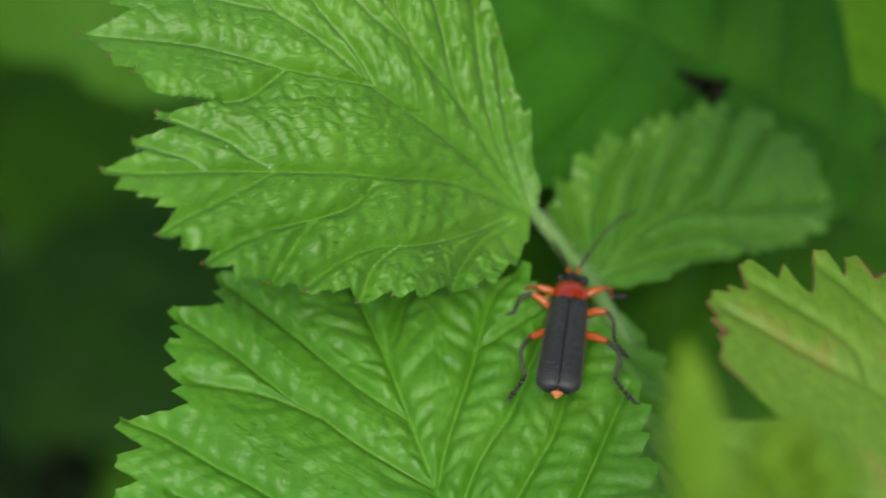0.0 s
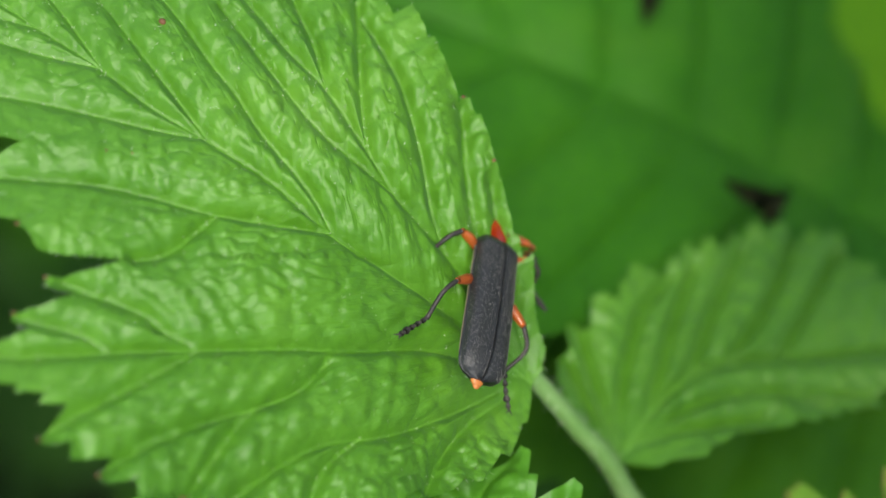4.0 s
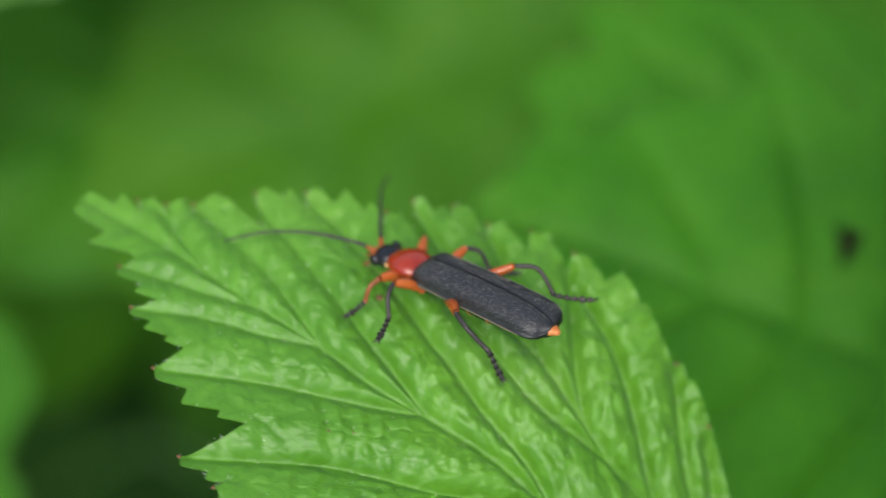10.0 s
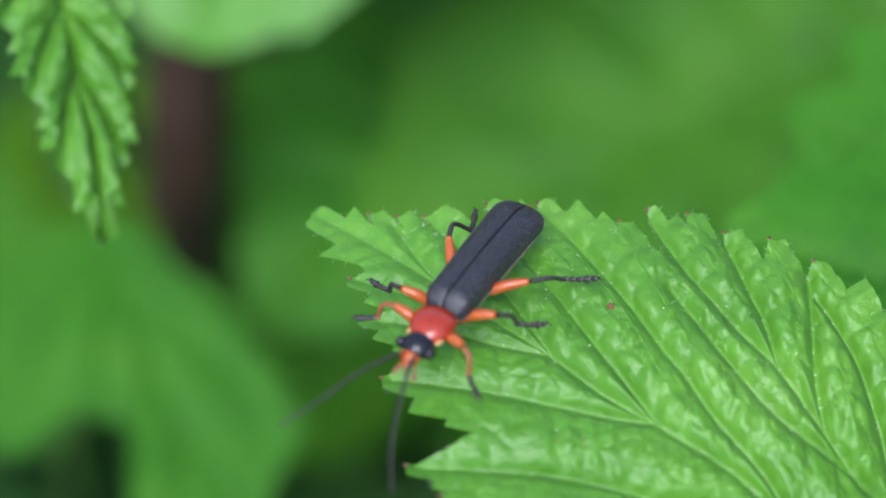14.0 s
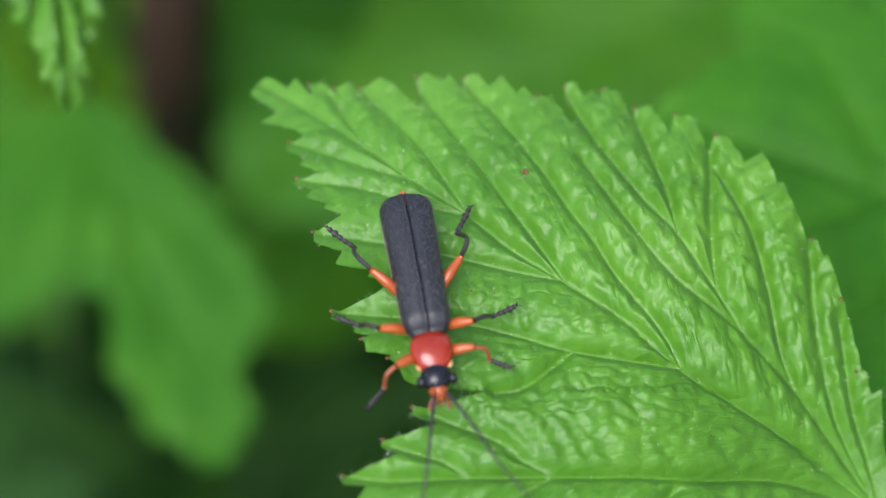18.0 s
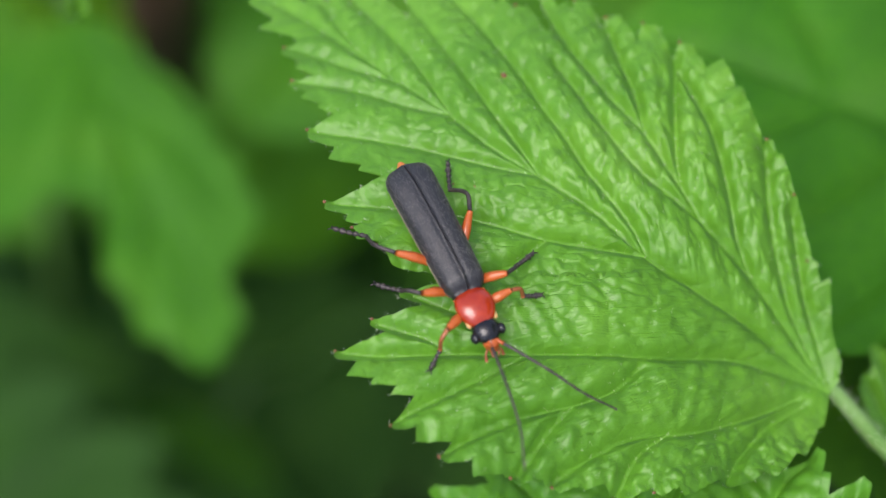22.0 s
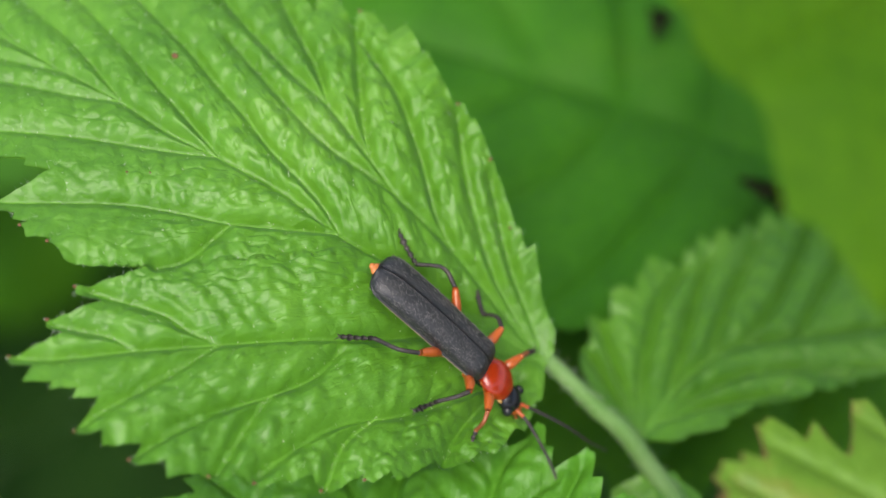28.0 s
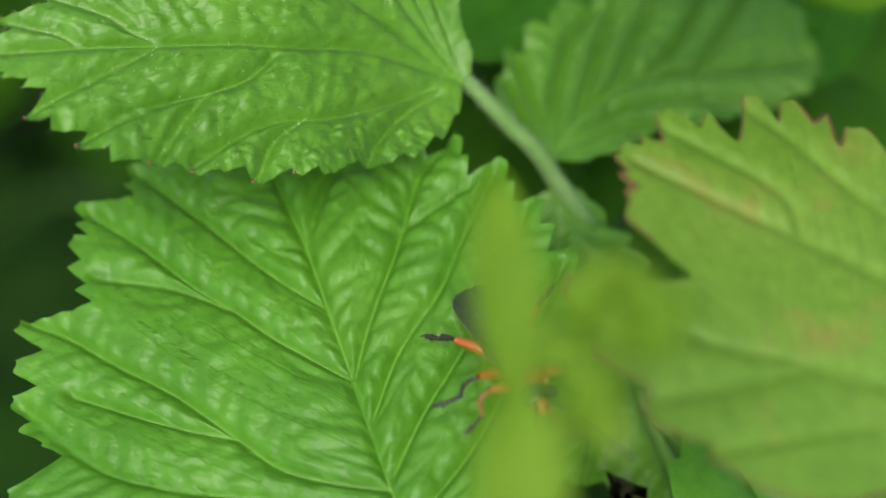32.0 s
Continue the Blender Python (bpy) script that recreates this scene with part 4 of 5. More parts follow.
def thicket_leaf(kind, base, tip, up, material, label, root=None, group="thicket leaves", scale=1.0):
    """One leaf of the thicket on a stalk that comes up from the soil."""
    leaf = BACK_LEAVES[kind]
    t = thing("thicket_leaf", label, "leaf", group, at=Matrix.Translation(Vector(base) * K))
    key = (kind, material.name)
    if key not in BACK_MESH:
        BACK_MESH[key] = leaf.blade(material, "blade")
    m = leaf_pose(base, tip, up) @ Matrix.Scale(scale * math.dist(base, tip) / leaf.length, 4)
    ob = part("blade", BACK_MESH[key], t)
    ob.matrix_local = t.matrix_world.inverted() @ m
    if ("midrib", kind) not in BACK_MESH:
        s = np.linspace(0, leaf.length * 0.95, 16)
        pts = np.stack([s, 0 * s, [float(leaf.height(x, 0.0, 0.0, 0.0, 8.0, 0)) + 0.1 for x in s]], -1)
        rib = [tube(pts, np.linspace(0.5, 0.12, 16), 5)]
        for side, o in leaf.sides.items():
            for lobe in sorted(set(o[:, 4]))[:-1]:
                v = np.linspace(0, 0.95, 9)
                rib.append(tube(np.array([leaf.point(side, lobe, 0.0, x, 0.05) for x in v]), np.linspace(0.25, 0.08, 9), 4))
        BACK_MESH[("midrib", kind)] = mesh("veins", *join(*rib), M_SHADEVEIN)
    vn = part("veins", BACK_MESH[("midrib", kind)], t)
    vn.matrix_local = ob.matrix_local.copy()
    b = np.array(base, float)
    d = b - np.array(tip, float)
    d /= np.linalg.norm(d)
    r = root or (b[0] + d[0] * 60, b[1] + d[1] * 60)
    line = [b, b + d * 12 - np.array([0, 0, 4]), (0.5 * (b[0] + r[0]) + d[0] * 10, 0.5 * (b[1] + r[1]) + d[1] * 10, b[2] * 0.72), (r[0], r[1], b[2] * 0.3), (r[0], r[1], -4)]
    c = spline(rel(line, t), 8)
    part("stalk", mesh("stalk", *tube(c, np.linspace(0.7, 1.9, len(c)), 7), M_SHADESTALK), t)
    return t


GREEN = "mid-green toothed bramble leaf deep in the thicket"
# M_DEEP and M_DARK leaves carry the thicket's shade in their colour
# wide leaves behind the side leaflet, the lime leaf beside them, the pale leaves to the far side
thicket_leaf(0, (57.0, 1.0, 436.0), (14.0, 23.0, 441.0), (0.1, 0.05, 1), M_BACK, GREEN)
thicket_leaf(0, (60.8, 46.9, 409.2), (18.6, 20.8, 420.3), (0.1, 0, 1), M_BACK, GREEN)
LIME = thicket_leaf(0, (60.0, 28.0, 478.0), (37.5, -25.5, 487.0), (0.05, -0.1, 1), M_LIME, "bright yellow-green young bramble leaf above the side leaflet", root=(120, 40))
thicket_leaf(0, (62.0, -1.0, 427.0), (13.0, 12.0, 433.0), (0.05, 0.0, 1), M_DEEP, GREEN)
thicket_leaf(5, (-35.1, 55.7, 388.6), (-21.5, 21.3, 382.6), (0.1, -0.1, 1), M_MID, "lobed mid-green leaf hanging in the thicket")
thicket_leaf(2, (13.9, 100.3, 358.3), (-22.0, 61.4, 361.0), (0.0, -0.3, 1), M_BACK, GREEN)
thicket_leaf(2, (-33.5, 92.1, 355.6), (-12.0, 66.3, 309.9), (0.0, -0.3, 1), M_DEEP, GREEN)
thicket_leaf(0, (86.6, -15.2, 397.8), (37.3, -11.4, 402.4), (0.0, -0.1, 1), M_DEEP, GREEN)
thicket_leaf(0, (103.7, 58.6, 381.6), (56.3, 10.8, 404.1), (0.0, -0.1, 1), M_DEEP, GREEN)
thicket_leaf(1, (-43.3, 92.0, 358.8), (-35.5, 64.1, 367.4), (0.1, -0.2, 1), M_LIME, "small yellow-green leaf in the thicket")
thicket_leaf(4, (-28.6, 44.6, 458.7), (-22.2, 16.2, 451.4), (0.45, -0.5, 0.7), M_MAIN, "hanging bramble leaf turned on its edge")
thicket_leaf(2, (6.0, 136.0, 408.3), (-25.0, 63.5, 409.8), (0, -0.1, 1), M_LOW, "broad pale green bramble leaf in the thicket")
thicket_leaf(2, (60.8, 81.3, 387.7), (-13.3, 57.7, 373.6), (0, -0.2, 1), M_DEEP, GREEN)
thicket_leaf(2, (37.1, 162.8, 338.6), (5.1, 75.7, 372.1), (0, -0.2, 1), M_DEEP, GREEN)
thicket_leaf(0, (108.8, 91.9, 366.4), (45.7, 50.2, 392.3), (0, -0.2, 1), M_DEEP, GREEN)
thicket_leaf(1, (50.3, -66.6, 435.0), (36.3, -32.5, 448.1), (0.1, 0.0, 1), M_LOW, "smooth green bramble leaf under the lobed leaf")
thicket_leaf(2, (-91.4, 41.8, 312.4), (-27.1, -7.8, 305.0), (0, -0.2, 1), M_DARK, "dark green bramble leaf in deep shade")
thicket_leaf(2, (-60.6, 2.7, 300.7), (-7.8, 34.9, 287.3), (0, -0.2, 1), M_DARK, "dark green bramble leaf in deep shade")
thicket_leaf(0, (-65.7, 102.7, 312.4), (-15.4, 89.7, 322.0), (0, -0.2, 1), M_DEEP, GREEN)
rng = random.Random(31)
for k in range(46):
    x, y, z = rng.uniform(-110, 130), rng.uniform(20, 210), rng.uniform(200, 300)
    h, ln = rng.uniform(0, 6.283), rng.uniform(46, 66)
    # shade by colour: darker green at random and everywhere on the far left
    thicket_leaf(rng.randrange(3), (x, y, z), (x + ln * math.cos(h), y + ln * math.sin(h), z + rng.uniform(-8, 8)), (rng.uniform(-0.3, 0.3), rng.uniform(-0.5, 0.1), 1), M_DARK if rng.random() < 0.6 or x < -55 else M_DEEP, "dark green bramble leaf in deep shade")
rng = random.Random(77)
for k in range(110):
    a, rad = rng.uniform(0, 6.283), rng.uniform(60, 420)
    x, y = rad * math.cos(a) + 10, rad * math.sin(a) + 60
    z = rng.uniform(20, 270)
    h = rng.uniform(0, 6.283)
    ln = rng.uniform(46, 72)
    # low leaves get the darker green, as shade near the soil
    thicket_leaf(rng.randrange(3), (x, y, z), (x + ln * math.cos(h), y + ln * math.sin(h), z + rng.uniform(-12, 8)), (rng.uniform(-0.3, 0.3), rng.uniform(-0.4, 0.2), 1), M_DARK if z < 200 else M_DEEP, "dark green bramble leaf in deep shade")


def cane(name, label, points, r0, r1, material):
    t = thing(name, label, "cane", at=Matrix.Translation(Vector(points[0]) * K))
    c = spline(rel(points, t), 12)
    part("stem", mesh("stem", *tube(c, np.linspace(r0, r1, len(c)), 10), material), t)
    r = random.Random(len(points))
    for k in range(6, len(c) - 4, 5):
        a = r.uniform(0, 6.28)
        d = np.array([math.cos(a), math.sin(a), -0.3])
        part("thorn", mesh("thorn", *tube([c[k] + d * r1 * 0.7, c[k] + d * (r1 + 1.4)], [0.5, 0.05], 5), material), t)


cane("bramble_cane", "dark brown woody bramble cane standing in the thicket", [(-62.0, 150.0, -4.0), (-50.0, 122.0, 150.0), (-34.0, 80.0, 332.0), (-29.0, 70.0, 372.0), (-25.0, 74.0, 398.0)], 5.0, 4.0, M_CANE)
cane("dry_cane", "dry tan plant stalk standing in the thicket", [(48.0, 170.0, -4.0), (33.9, 111.3, 210.6), (33.8, 77.8, 356.1), (32.5, 50.6, 405.2), (30.8, 39.1, 415.1)], 2.0, 1.0, M_TAN)


def scrap_gap_sheet(at, size, turn):
    """A curled dark sheet on another leaf, as withered scrap and as dark of a leaf gap."""
    v = []
    for i in range(7):
        for j in range(5):
            s, q = i / 6 - 0.5, j / 4 - 0.5
            w = (0.15 + 1.1 * (s + 0.5)) * (1 + 0.3 * noise.noise(Vector((i * 0.9, j * 0.8, size))))
            v.append((s * size, q * w * size * 0.55, 0.3 * q * q * size * 0.5 + 0.2 * s * s * size * 0.4))
    me = mesh("scrap_gap_patch", v, grid_faces(7, 5) + [f[::-1] for f in grid_faces(7, 5)], M_SCRAPGAP)
    ob = new("scrap_gap_patch", me)
    ob.matrix_world = pose(at[0] * K, at[1] * K, at[2] * K, 0, 0, turn)
    tagged(ob, "curled dark brown scrap of withered leaf on a green leaf", "leaf scrap")


# these two sheets stand in for the dark of gaps between leaves
scrap_gap_sheet((41.2, 4.2, 440.4), 4.0, -30)
scrap_gap_sheet((36.3, 17.3, 440.8), 2.6, 70)
# dried brown bit under the lobed leaf
scrap_gap_sheet((29.9, -36.9, 443.1), 4.0, 60)


# ---- the beetle ----
def shell_half(side):
    """One wing case: a thin arched shell from shoulder to rounded tip."""
    nx, na = 40, 14
    v = []
    for thick in (0.0, 0.12):
        for i in range(nx):
            f = i / (nx - 1)
            x = 2.35 - 8.45 * f
            hw = (1.23 + 0.20 * f) * min(1.0, (1 - ((f - 0.88) / 0.12) ** 2) ** 0.34 if f > 0.88 else 1.0) * (0.66 + 0.34 * min(1.0, f / 0.075) ** 0.55)
            hw = max(hw, 0.25)
            hz = (0.95 + 0.22 * math.sin(math.pi * min(1.0, 0.1 + f))) * (1 - 0.55 * max(0.0, (f - 0.82) / 0.18) ** 2) * (0.40 + 0.60 * min(1.0, f / 0.09) ** 0.6)
            zc = 1.35 - 0.25 * max(0.0, f - 0.8) - (0.12 if f < 0.02 else 0.0)
            for j in range(na):
                q = j / (na - 1)
                y = 0.025 + (hw - 0.025) * math.sin(q * math.pi / 2) ** 0.95
                z = zc + hz * max(0.0, math.cos(q * math.pi / 2)) ** 0.62 - 0.10 * math.exp(-(y / 0.16) ** 2)
                z += 0.10 * math.exp(-((f - 0.07) / 0.06) ** 2 - ((q - 0.62) / 0.2) ** 2)
                v.append((x, side * y * (1 - 0.06 * thick / 0.12), z - thick))
    top = grid_faces(nx, na, flip=side > 0)
    n = nx * na
    faces = top + [[i + n for i in q[::-1]] for q in top]
    loop = [i * na for i in range(nx)] + [(nx - 1) * na + j for j in range(1, na)] + [i * na + na - 1 for i in range(nx - 2, -1, -1)] + [j for j in range(na - 2, 0, -1)]
    for a, b in zip(loop, loop[1:] + loop[:1]):
        faces.append([a, b, b + n, a + n] if side < 0 else [b, a, a + n, b + n])
    return np.array(v), faces


def dome(x0, x1, w0, w1, wm, h, z0, nu=22, nv=20, flare=0.0):
    """A rounded plate, wider in the middle, flat below."""
    v = []
    for i in range(nu):
        f = i / (nu - 1)
        x = x0 + (x1 - x0) * f
        w = (w0 * (1 - f) ** 2 + 2 * wm * f * (1 - f) * 1.15 + w1 * f ** 2) * (math.sin(math.pi * min(max(f, 0.012), 0.988)) ** 0.18)
        hh = h * math.sin(math.pi * (0.12 + 0.76 * f)) ** 0.7
        for j in range(nv):
            a = 2 * math.pi * j / nv
            y = w * math.copysign(abs(math.cos(a)) ** 0.8, math.cos(a))
            z = z0 + (hh if math.sin(a) > 0 else 0.35 * h) * math.copysign(abs(math.sin(a)) ** 0.9, math.sin(a))
            z += flare * max(0.0, abs(y) / (wm + 1e-6) - 0.75)
            v.append((x, y, z))
    f = grid_faces(nu, nv, True, flip=x1 > x0)
    f += [list(range(nv)) if x1 < x0 else list(range(nv))[::-1], [(nu - 1) * nv + k for k in range(nv)][::1 if x1 > x0 else -1]]
    return np.array(v), f


BEETLE_THING = thing("soldier_beetle", "black and orange-red soldier beetle walking on a leaf", "beetle")
B = BEETLE_THING
for sg in (1, -1):
    shell = shell_half(sg)
    case = part("wing_case", mesh("wing_case", *shell, M_SHELL), B, "matt black downy wing case")
    ridge = spline([(2.0, sg * 0.10, 1.90), (1.98, sg * 0.55, 1.86), (1.86, sg * 0.98, 1.62), (1.6, sg * 1.18, 1.40)], 7)
    part("shoulder_ridge", mesh("shoulder_ridge", *tube(ridge, np.interp(np.arange(len(ridge)), [0, 6, len(ridge) - 1], [0.12, 0.19, 0.06]), 8), M_BLACK), case, "shiny black shoulder of the wing case")
    # short hairs that lie backwards on the case
    rows = np.asarray(shell[0])[:560].reshape(40, 14, 3)
    rng = random.Random(60 + sg)
    nap = []
    for _ in range(900):
        i, j = rng.uniform(1.5, 37.5), rng.uniform(0.2, 12.4)
        u, v = i % 1, j % 1
        q = rows[int(i):int(i) + 2, int(j):int(j) + 2]
        p = (q[0, 0] * (1 - v) + q[0, 1] * v) * (1 - u) + (q[1, 0] * (1 - v) + q[1, 1] * v) * u
        nap.append(hair(p, (-1.0, rng.uniform(-0.3, 0.3), rng.uniform(0.25, 0.6)), rng.uniform(0.10, 0.20), 0.010))
    tagged(part("down", mesh("down", *join(*nap), M_DOWN), case, "fine grey down on the wing case"), kind="stuff")
for sg in (1, -1):
    line = [(1.6, sg * 1.25, 1.40), (-1.0, sg * 1.32, 1.36), (-4.0, sg * 1.39, 1.33), (-5.0, sg * 1.35, 1.28)]
    part("wing_case_rim", mesh("wing_case_rim", *tube(spline(line, 8), 0.035, 5), M_TAN), B, "thin pale rim of the wing case")
PRONOTUM = part("pronotum", mesh("pronotum", *dome(2.2, 4.3, 1.08, 0.92, 1.08, 0.66, 1.35, flare=0.2), M_RED), B, "glossy orange-red neck shield")
for sg in (1, -1):
    line = [(2.4, sg * 0.91, 1.41), (2.9, sg * 0.95, 1.42), (3.4, sg * 0.93, 1.41), (3.95, sg * 0.84, 1.40)]
    part("shield_edge", mesh("shield_edge", *tube(spline(line, 6), 0.055, 6, squash=0.7), M_TAIL), PRONOTUM, "pale translucent rim")
for sg in (1, -1):
    part("shield_corner", mesh("shield_corner", *ellipsoid((3.95, sg * 0.80, 1.38), (0.32, 0.15, 0.10), 7, 10), M_PALE), PRONOTUM, "pale yellow front corner")
head = part("head", mesh("head", *join(ellipsoid((4.62, 0, 1.30), (0.78, 0.80, 0.56), 14, 18, 0.9), ellipsoid((4.15, 0, 1.25), (0.5, 0.58, 0.45), 8, 14)), M_BLACK), B, "shiny black head")
part("face", mesh("face", *join(ellipsoid((5.25, 0, 1.16), (0.54, 0.50, 0.40), 12, 16), ellipsoid((5.62, 0, 1.02), (0.28, 0.3, 0.24), 8, 12)), M_ORANGE), head, "orange front of the head")
for sg in (1, -1):
    part("eye", mesh("eye", *ellipsoid((4.86, sg * 0.80, 1.38), (0.32, 0.26, 0.32), 10, 14), M_BLACK), head, "bulging black eye")
    part("jaw", mesh("jaw", *tube(spline([(5.75, sg * 0.16, 0.98), (6.02, sg * 0.2, 0.92), (6.15, sg * 0.05, 0.9)], 6), np.linspace(0.1, 0.03, 12)[:12], 6), M_FORELEG), head)
    part("feeler", mesh("feeler", *tube(spline([(5.5, sg * 0.28, 0.85), (5.8, sg * 0.48, 0.65), (6.05, sg * 0.52, 0.42)], 6), np.interp(np.arange(12), [0, 8, 11], [0.06, 0.08, 0.11]), 6), M_FORELEG), head, "short brown mouth feeler")
part("thorax", mesh("thorax", *ellipsoid((2.0, 0, 0.98), (1.9, 0.88, 0.62), 12, 16), M_BLACK), B)
belly = part("abdomen", mesh("abdomen", *ellipsoid((-2.2, 0, 1.12), (3.9, 1.08, 0.66), 18, 18, 0.8), M_BLACK), B)
for k in range(5):
    x = -5.2 + k * 1.25
    a = np.linspace(math.pi * 1.02, math.pi * 1.98, 14)
    w = 1.04 * math.sqrt(max(0.05, 1 - ((x + 2.2) / 4.1) ** 2))
    part("belly_band", mesh("belly_band", *tube(np.stack([0 * a + x, w * np.cos(a), 1.12 + 0.64 * w / 1.04 * np.sin(a)], -1), 0.07, 5), M_TAIL), belly, "pale orange belly band")
TAIL = part("tail_tip", mesh("tail_tip", *join(ellipsoid((0, 0, 0), (0.62, 0.46, 0.30), 10, 14), ellipsoid((-0.5, 0, -0.02), (0.24, 0.22, 0.17), 8, 10)), M_TAIL), B, "orange abdomen tip")
TAIL.location = Vector((-5.75, 0, 1.28)) * K

# coxa, knee, end of shin, foot; millimetres from the beetle's middle
LEGS = {
    "fore": ((3.2, 0.65, 0.95), (3.6, 2.15, 1.55), (4.05, 2.85, 0.45), (4.55, 3.85, 0.06)),
    "mid": ((1.7, 0.85, 0.95), (1.85, 2.50, 1.75), (1.0, 3.35, 0.45), (0.2, 4.6, 0.06)),
    "hind": ((-0.2, 0.85, 0.95), (-1.75, 2.45, 1.75), (-3.9, 2.70, 0.45), (-5.5, 3.75, 0.06)),
}
leg_parts = []


def leg(kind, sg):
    coxa, knee, shin, foot = [np.array([p[0], p[1] * sg, p[2]]) for p in LEGS[kind]]
    o = coxa
    femur = spline([o - o, (knee - o) * 0.5 + np.array([0, 0, 0.12]), knee - o], 7)
    w = np.interp(np.linspace(0, 1, len(femur)), [0, 0.15, 0.55, 0.9, 1], [0.16, 0.26, 0.30, 0.21, 0.16])
    ob = part("leg", mesh("leg", *join(tube(femur, w, 9), ellipsoid((0, 0, 0), (0.3, 0.26, 0.28), 8, 10)), M_ORANGE), B, "orange thigh")
    side = np.cross(shin - knee, [0, 0, 1.0])
    side /= np.linalg.norm(side)
    bow = 0.45 if kind == "hind" else 0.3
    swell = np.array([0, sg * (0.42 if kind == "hind" else 0.2), 0])
    tib = spline([knee - o, 0.5 * (knee + shin) - o + np.array([0, 0, bow]) + swell, shin - o], 8)
    part("shin", mesh("shin", *tube(tib, np.interp(np.linspace(0, 1, len(tib)), [0, 0.1, 0.9, 1], [0.12, 0.135, 0.115, 0.14]), 8), M_FORELEG if kind == "fore" else M_LEG), ob, "slender brown shin" if kind == "fore" else "slender dark shin")
    pieces = []
    for k in range(5):
        a, b = shin + (foot - shin) * (k / 5), shin + (foot - shin) * ((k + 0.92) / 5)
        sag = np.array([0, 0, -0.25 * math.sin(math.pi * k / 5)])
        lobe = 0.21 if k == 3 else 0.155
        pieces.append(tube([a - o + sag * 0.3, 0.6 * b + 0.4 * a - o + sag * 0.3, b - o + sag * 0.3], [0.07, lobe, lobe * 0.8], 7))
    d = (foot - shin) / np.linalg.norm(foot - shin)
    for q in (-1, 1):
        pieces.append(tube([foot - o, foot - o + d * 0.18 + side * q * 0.12, foot - o + d * 0.24 + side * q * 0.2 + np.array([0, 0, -0.06])], [0.05, 0.04, 0.015], 5))
    part("foot", mesh("foot", *join(*pieces), M_LEG), ob, "jointed dark grey foot")
    leg_parts.append((ob, kind, sg, tuple(o * K)))


for kind in LEGS:
    for sg in (1, -1):
        leg(kind, sg)

antennae = []
for sg in (1, -1):
    root = np.array([5.35, sg * 0.22, 1.42])
    line = spline([(0, 0, 0), (1.0, sg * 0.25, 0.35), (3.2, sg * 0.9, 0.55), (5.4, sg * 1.6, 0.25), (7.3, sg * 2.6, -0.35)], 14)
    seg = (np.arange(len(line)) * 11 / len(line)) % 1.0
    rad = np.interp(np.linspace(0, 1, len(line)), [0, 0.1, 1], [0.12, 0.10, 0.055]) * (0.82 + 0.32 * np.sin(np.pi * np.clip(seg, 0.02, 1)) ** 0.6)
    ob = part("antenna", mesh("antenna", *tube(line, rad, 7), M_LEG), B, "long dark threadlike antenna")
    part("antenna_root", mesh("antenna_root", *tube(line[:9], rad[:9] * 1.12, 7), M_ORANGE), ob, "orange first joint")
    antennae.append((ob, sg, tuple(root * K)))

cam.data.dof.use_dof = True
cam.data.dof.focus_object = TAIL
cam.data.dof.aperture_fstop = 19.0

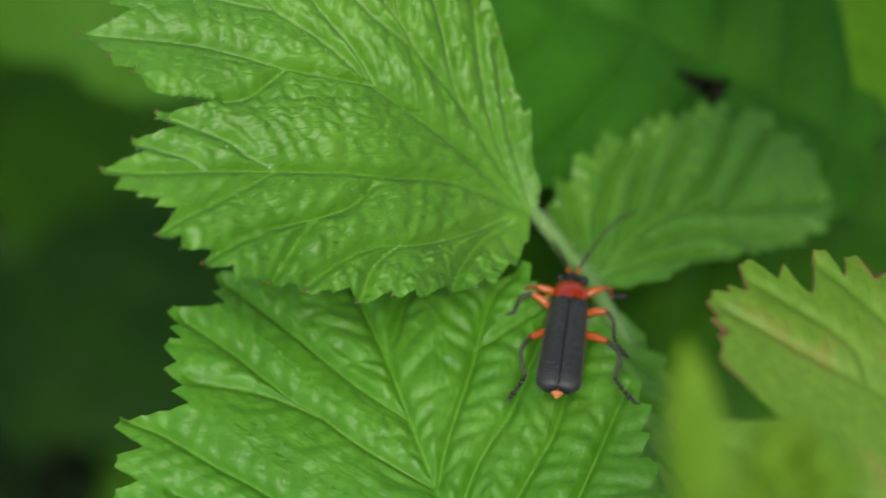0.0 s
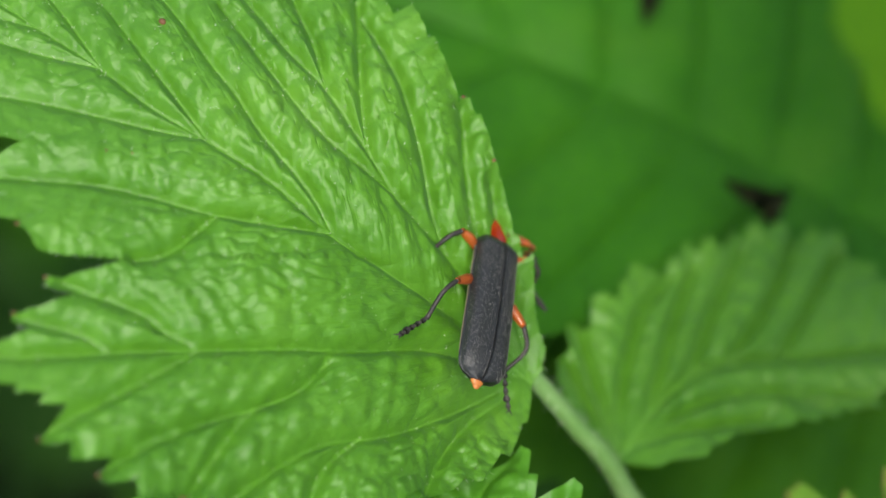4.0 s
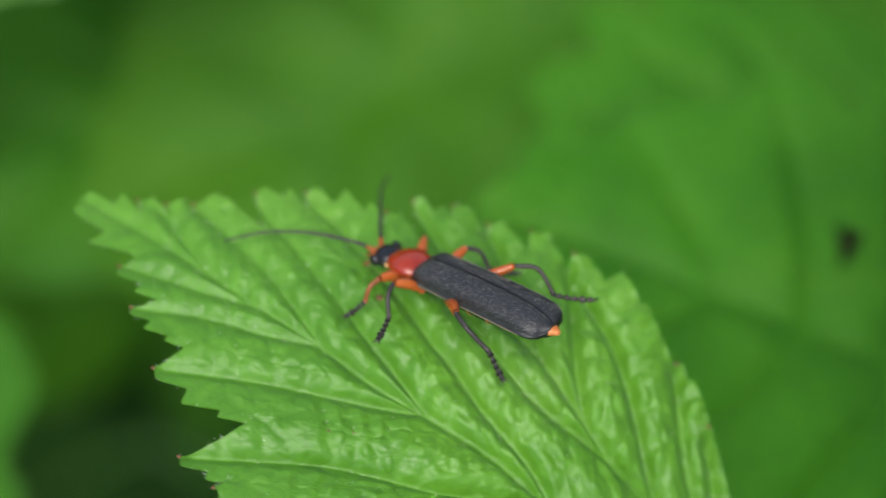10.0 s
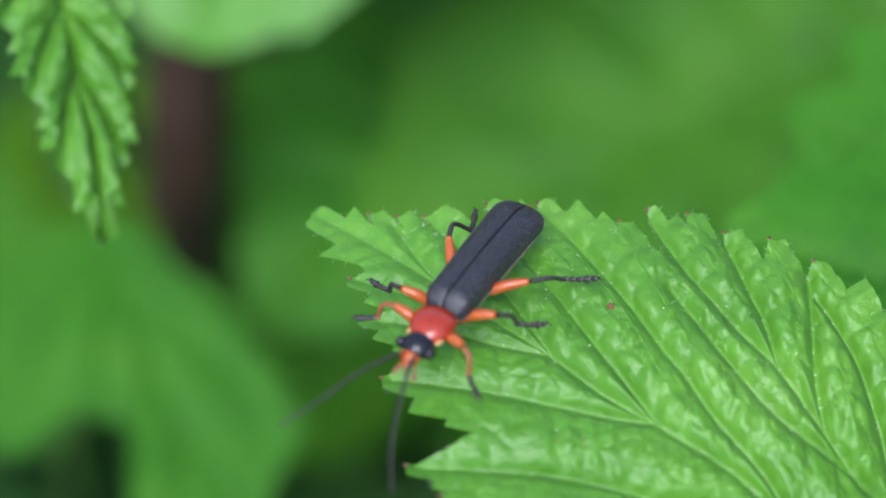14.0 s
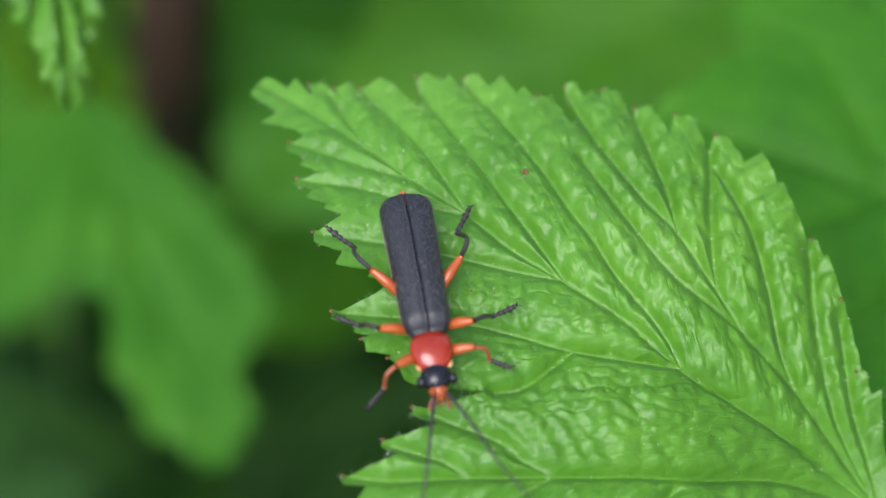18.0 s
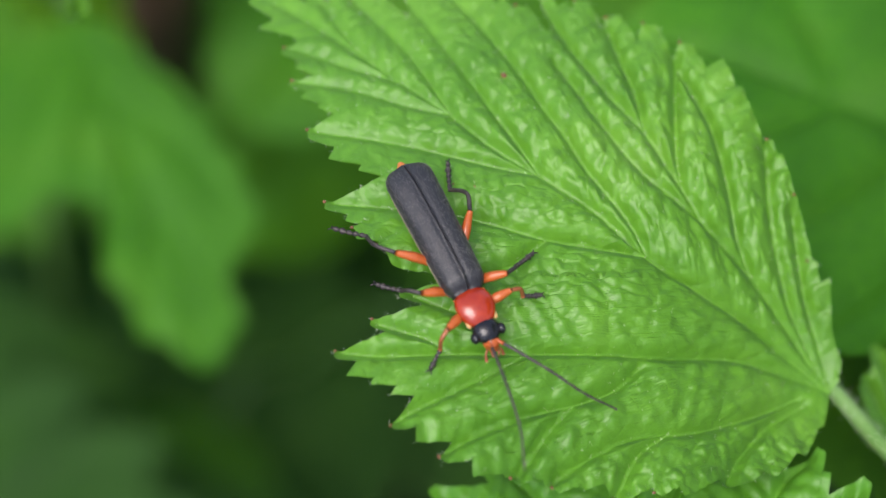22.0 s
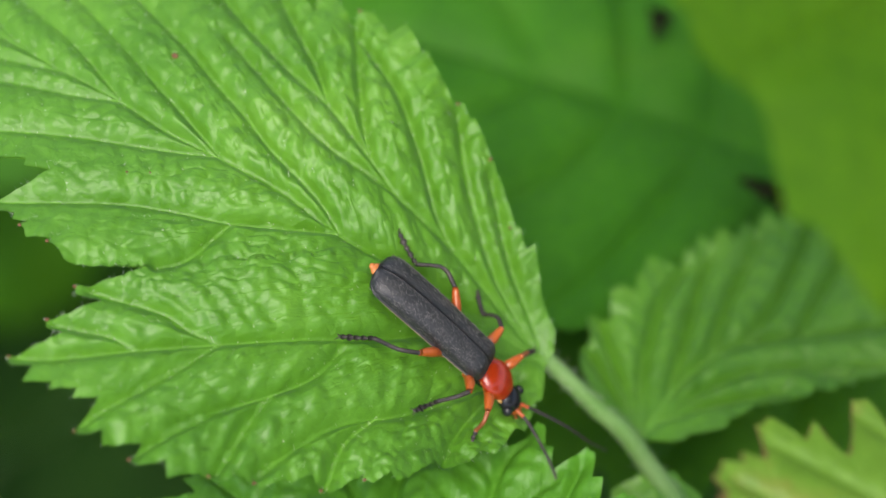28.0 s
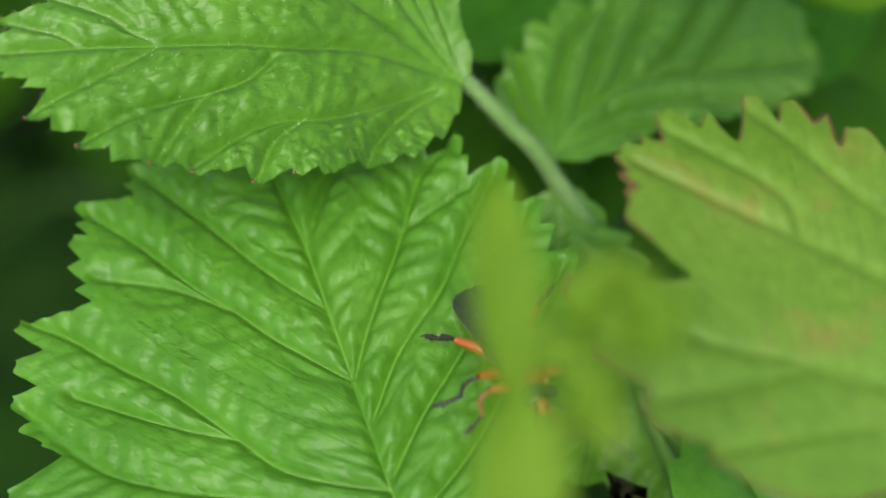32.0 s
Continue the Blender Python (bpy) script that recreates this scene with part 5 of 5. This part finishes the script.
# ---- movement ----
BEETLE = [
    (0.0, pose(0.02403, -0.02091, 0.45141, -11.4, 20.6, 70.0)),
    (0.5, pose(0.02288, -0.01983, 0.45104, -10.2, 24.0, 82.1)),
    (1.0, pose(0.02314, -0.01886, 0.45101, -9.3, 22.4, 87.8)),
    (1.5, pose(0.02298, -0.01737, 0.45078, -9.9, 21.5, 83.6)),
    (2.0, pose(0.02296, -0.01431, 0.45056, -10.3, 13.1, 77.9)),
    (2.5, pose(0.02140, -0.01186, 0.45163, 10.0, 0.8, 80.1)),
    (3.0, pose(0.02010, -0.00930, 0.45417, 25.6, -20.7, 96.4)),
    (3.5, pose(0.01983, -0.00762, 0.45395, 30.0, 2.5, 86.9)),
    (5.5, pose(0.02218, -0.00656, 0.45330, 32.2, 11.5, 66.5)),
    (6.0, pose(0.02227, -0.00670, 0.45329, 32.8, 11.9, 63.1)),
    (6.5, pose(0.02145, -0.00718, 0.45336, 33.1, 11.4, 69.7)),
    (7.0, pose(0.02101, -0.00679, 0.45467, 26.5, -21.7, 81.5)),
    (7.5, pose(0.01942, -0.00530, 0.45585, 23.4, -30.6, 103.3)),
    (8.0, pose(0.01876, -0.00321, 0.45686, 16.0, -32.3, 121.2)),
    (8.5, pose(0.01688, -0.00145, 0.45817, 23.3, -26.7, 121.9)),
    (9.0, pose(0.01443, 0.00061, 0.46029, 28.7, 6.5, 121.7)),
    (9.5, pose(0.01124, 0.00292, 0.46112, 26.0, 14.0, 125.0)),
    (10.0, pose(0.00819, 0.00377, 0.46183, 18.7, 24.4, 137.0)),
    (10.5, pose(0.00570, 0.00482, 0.46195, 16.7, 26.6, 153.7)),
    (11.0, pose(0.00313, 0.00689, 0.46140, 14.3, 17.9, 153.0)),
    (11.5, pose(-0.00008, 0.00873, 0.46043, 10.5, 3.5, 166.1)),
    (12.0, pose(-0.00140, 0.00833, 0.46100, 9.1, 18.1, 160.5)),
    (12.5, pose(-0.00267, 0.00652, 0.46240, 9.1, -22.3, 207.7)),
    (13.0, pose(-0.00248, 0.00582, 0.46228, 7.6, -22.3, 227.7)),
    (13.5, pose(-0.00251, 0.00561, 0.46218, 7.2, -21.1, 231.4)),
    (14.0, pose(-0.00280, 0.00514, 0.46159, 6.4, -13.8, 237.0)),
    (14.5, pose(-0.00328, 0.00447, 0.46098, 5.7, -5.5, 241.4)),
    (15.0, pose(-0.00260, 0.00397, 0.46102, 4.2, -5.9, 251.7)),
    (15.5, pose(-0.00304, 0.00249, 0.46117, 2.3, -5.6, 263.1)),
    (17.5, pose(-0.00153, -0.00263, 0.46139, -2.4, -1.7, 276.7)),
    (18.0, pose(-0.00132, -0.00342, 0.46140, -2.9, -1.0, 278.8)),
    (18.5, pose(-0.00153, -0.00348, 0.46142, -2.8, -1.2, 275.8)),
    (19.0, pose(-0.00122, -0.00424, 0.46141, -3.4, -0.5, 276.1)),
    (19.5, pose(-0.00158, -0.00508, 0.46146, -3.8, -0.5, 272.2)),
    (20.0, pose(-0.00176, -0.00591, 0.46149, -4.2, -0.3, 269.5)),
    (20.5, pose(-0.00145, -0.00682, 0.46145, -4.9, 0.6, 271.6)),
    (21.0, pose(-0.00046, -0.00673, 0.46131, -5.0, 1.8, 278.8)),
    (21.5, pose(0.00062, -0.00683, 0.46115, -4.6, 3.7, 292.2)),
    (22.0, pose(0.00088, -0.00758, 0.46107, -4.7, 4.7, 295.1)),
    (22.5, pose(0.00078, -0.00839, 0.46106, -5.1, 5.1, 293.0)),
    (23.0, pose(0.00189, -0.00930, 0.46083, -4.7, 7.3, 301.0)),
    (23.5, pose(0.00324, -0.00990, 0.46055, -3.3, 9.7, 311.7)),
    (24.0, pose(0.00497, -0.01040, 0.46018, -2.5, 12.2, 316.9)),
    (24.5, pose(0.00668, -0.00984, 0.45933, 3.4, 29.4, 341.9)),
    (25.0, pose(0.00983, -0.00946, 0.45889, 10.0, 18.4, 362.1)),
    (25.5, pose(0.01200, -0.00858, 0.45817, 12.8, 22.3, 363.7)),
    (27.5, pose(0.01673, -0.00995, 0.45531, 0.0, 34.1, 336.2)),
    (28.0, pose(0.01731, -0.01153, 0.45479, -12.1, 32.3, 321.4)),
    (28.5, pose(0.01715, -0.01316, 0.45483, -25.1, 24.7, 301.2)),
    (29.0, pose(0.01826, -0.01300, 0.45414, -17.9, 28.8, 316.3)),
    (29.5, pose(0.01898, -0.01465, 0.45460, -4.0, 35.5, 327.0)),
    (30.0, pose(0.02158, -0.01698, 0.45215, 0.0, -5.0, 309.0)),
    (30.5, pose(0.02199, -0.02024, 0.45313, 5.3, -30.1, 292.1)),
    (31.0, pose(0.02252, -0.02313, 0.45368, 6.7, -30.1, 284.9)),
    (31.5, pose(0.02216, -0.02858, 0.45466, 7.7, -32.7, 280.7)),
    (32.0, pose(0.02290, -0.03202, 0.45538, 7.8, -34.0, 280.5)),
]


def motions():
    walk(BEETLE_THING, BEETLE)
    # the young leaf sways in the wind
    rest = LIME.matrix_world.copy()
    walk(LIME, [(t, Matrix.Translation((dx * K, 0, 0)) @ rest) for t, dx in ((0, 0.3), (3, 0.3), (5.5, 1.9), (8, 1.9), (14, 0.5), (20, -1.0), (26, -2.0), (28, -2.1), (30, -1.5), (32, -1.3))])
    # the step follows the way walked
    done, last = 0.0, None
    marks = []
    for t, m in BEETLE:
        p = m.translation
        if last is not None:
            done += (p - last[1]).length * 1000 + 0.35 * abs((p - last[1]).length)
        marks.append((t, done))
        last = (t, p.copy())
    ts, ds = [a for a, _ in marks], [b for _, b in marks]
    phase = {("fore", 1): 0.0, ("mid", -1): 0.05, ("hind", 1): 0.1, ("fore", -1): 0.5, ("mid", 1): 0.55, ("hind", -1): 0.6}
    swing = {"fore": 16, "mid": 17, "hind": 13}
    for ob, kind, sg, at in leg_parts:
        rows = []
        for k in range(161):
            t = k * 0.2
            d = float(np.interp(t, ts, ds))
            c = (d / 3.6 + phase[(kind, sg)]) % 1.0
            if c < 0.6:
                yaw, lift = 1 - 2 * c / 0.6, 0.0
            else:
                q = (c - 0.6) / 0.4
                yaw, lift = -1 + 2 * q, math.sin(math.pi * q)
            m = Matrix.Translation(at) @ Euler((sg * radians(9) * lift, 0, sg * radians(swing[kind]) * yaw)).to_matrix().to_4x4()
            rows.append((t, m))
        walk(ob, rows)
    # the neck bends down while the beetle leans over the leaf's edge
    bends = ((0, 0.1), (2.5, 0.0), (3.5, 0.05), (5.5, 1.0), (6.0, 1.0), (6.5, 0.5), (7.0, 0.05), (9, 0.0), (16, 0.03), (19, 0.0), (25, 0.1), (28, 0.16), (30, 0.08), (32, 0.06))

    def bend(neck, most, t):
        f = float(np.interp(t, [a for a, _ in bends], [b for _, b in bends]))
        p = Matrix.Translation(Vector(neck) * K)
        return p @ Matrix.Rotation(radians(most * f), 4, "Y") @ p.inverted()

    for ob, sg, at in antennae:
        rows = []
        for k in range(65):
            t = k * 0.5
            base = np.interp(t, (0, 3, 6, 7, 9, 10, 11, 13, 18, 21, 25, 28, 32), (0, 2, 8, 14, 22, 14, 4, -4, 4, 24, 8, 4, 0) if sg > 0 else (0, 0, -4, -4, -24, -26, -10, 2, -2, 12, -6, -8, 0))
            yaw = base + 5 * math.sin(1.9 * t + sg) + 3 * math.sin(3.1 * t + 2 * sg)
            pit = 9 * math.sin(2.3 * t + 1.4 * sg) - 4
            rows.append((t, bend((2.5, 0, 1.0), 78, t) @ Matrix.Translation(at) @ Euler((0, radians(pit), radians(yaw))).to_matrix().to_4x4()))
        walk(ob, rows)
    for ob, neck, most in ((PRONOTUM, (2.3, 0, 1.3), 48), (head, (2.5, 0, 1.0), 78)):
        walk(ob, [(k * 0.5, bend(neck, most, k * 0.5)) for k in range(65)])


motions()
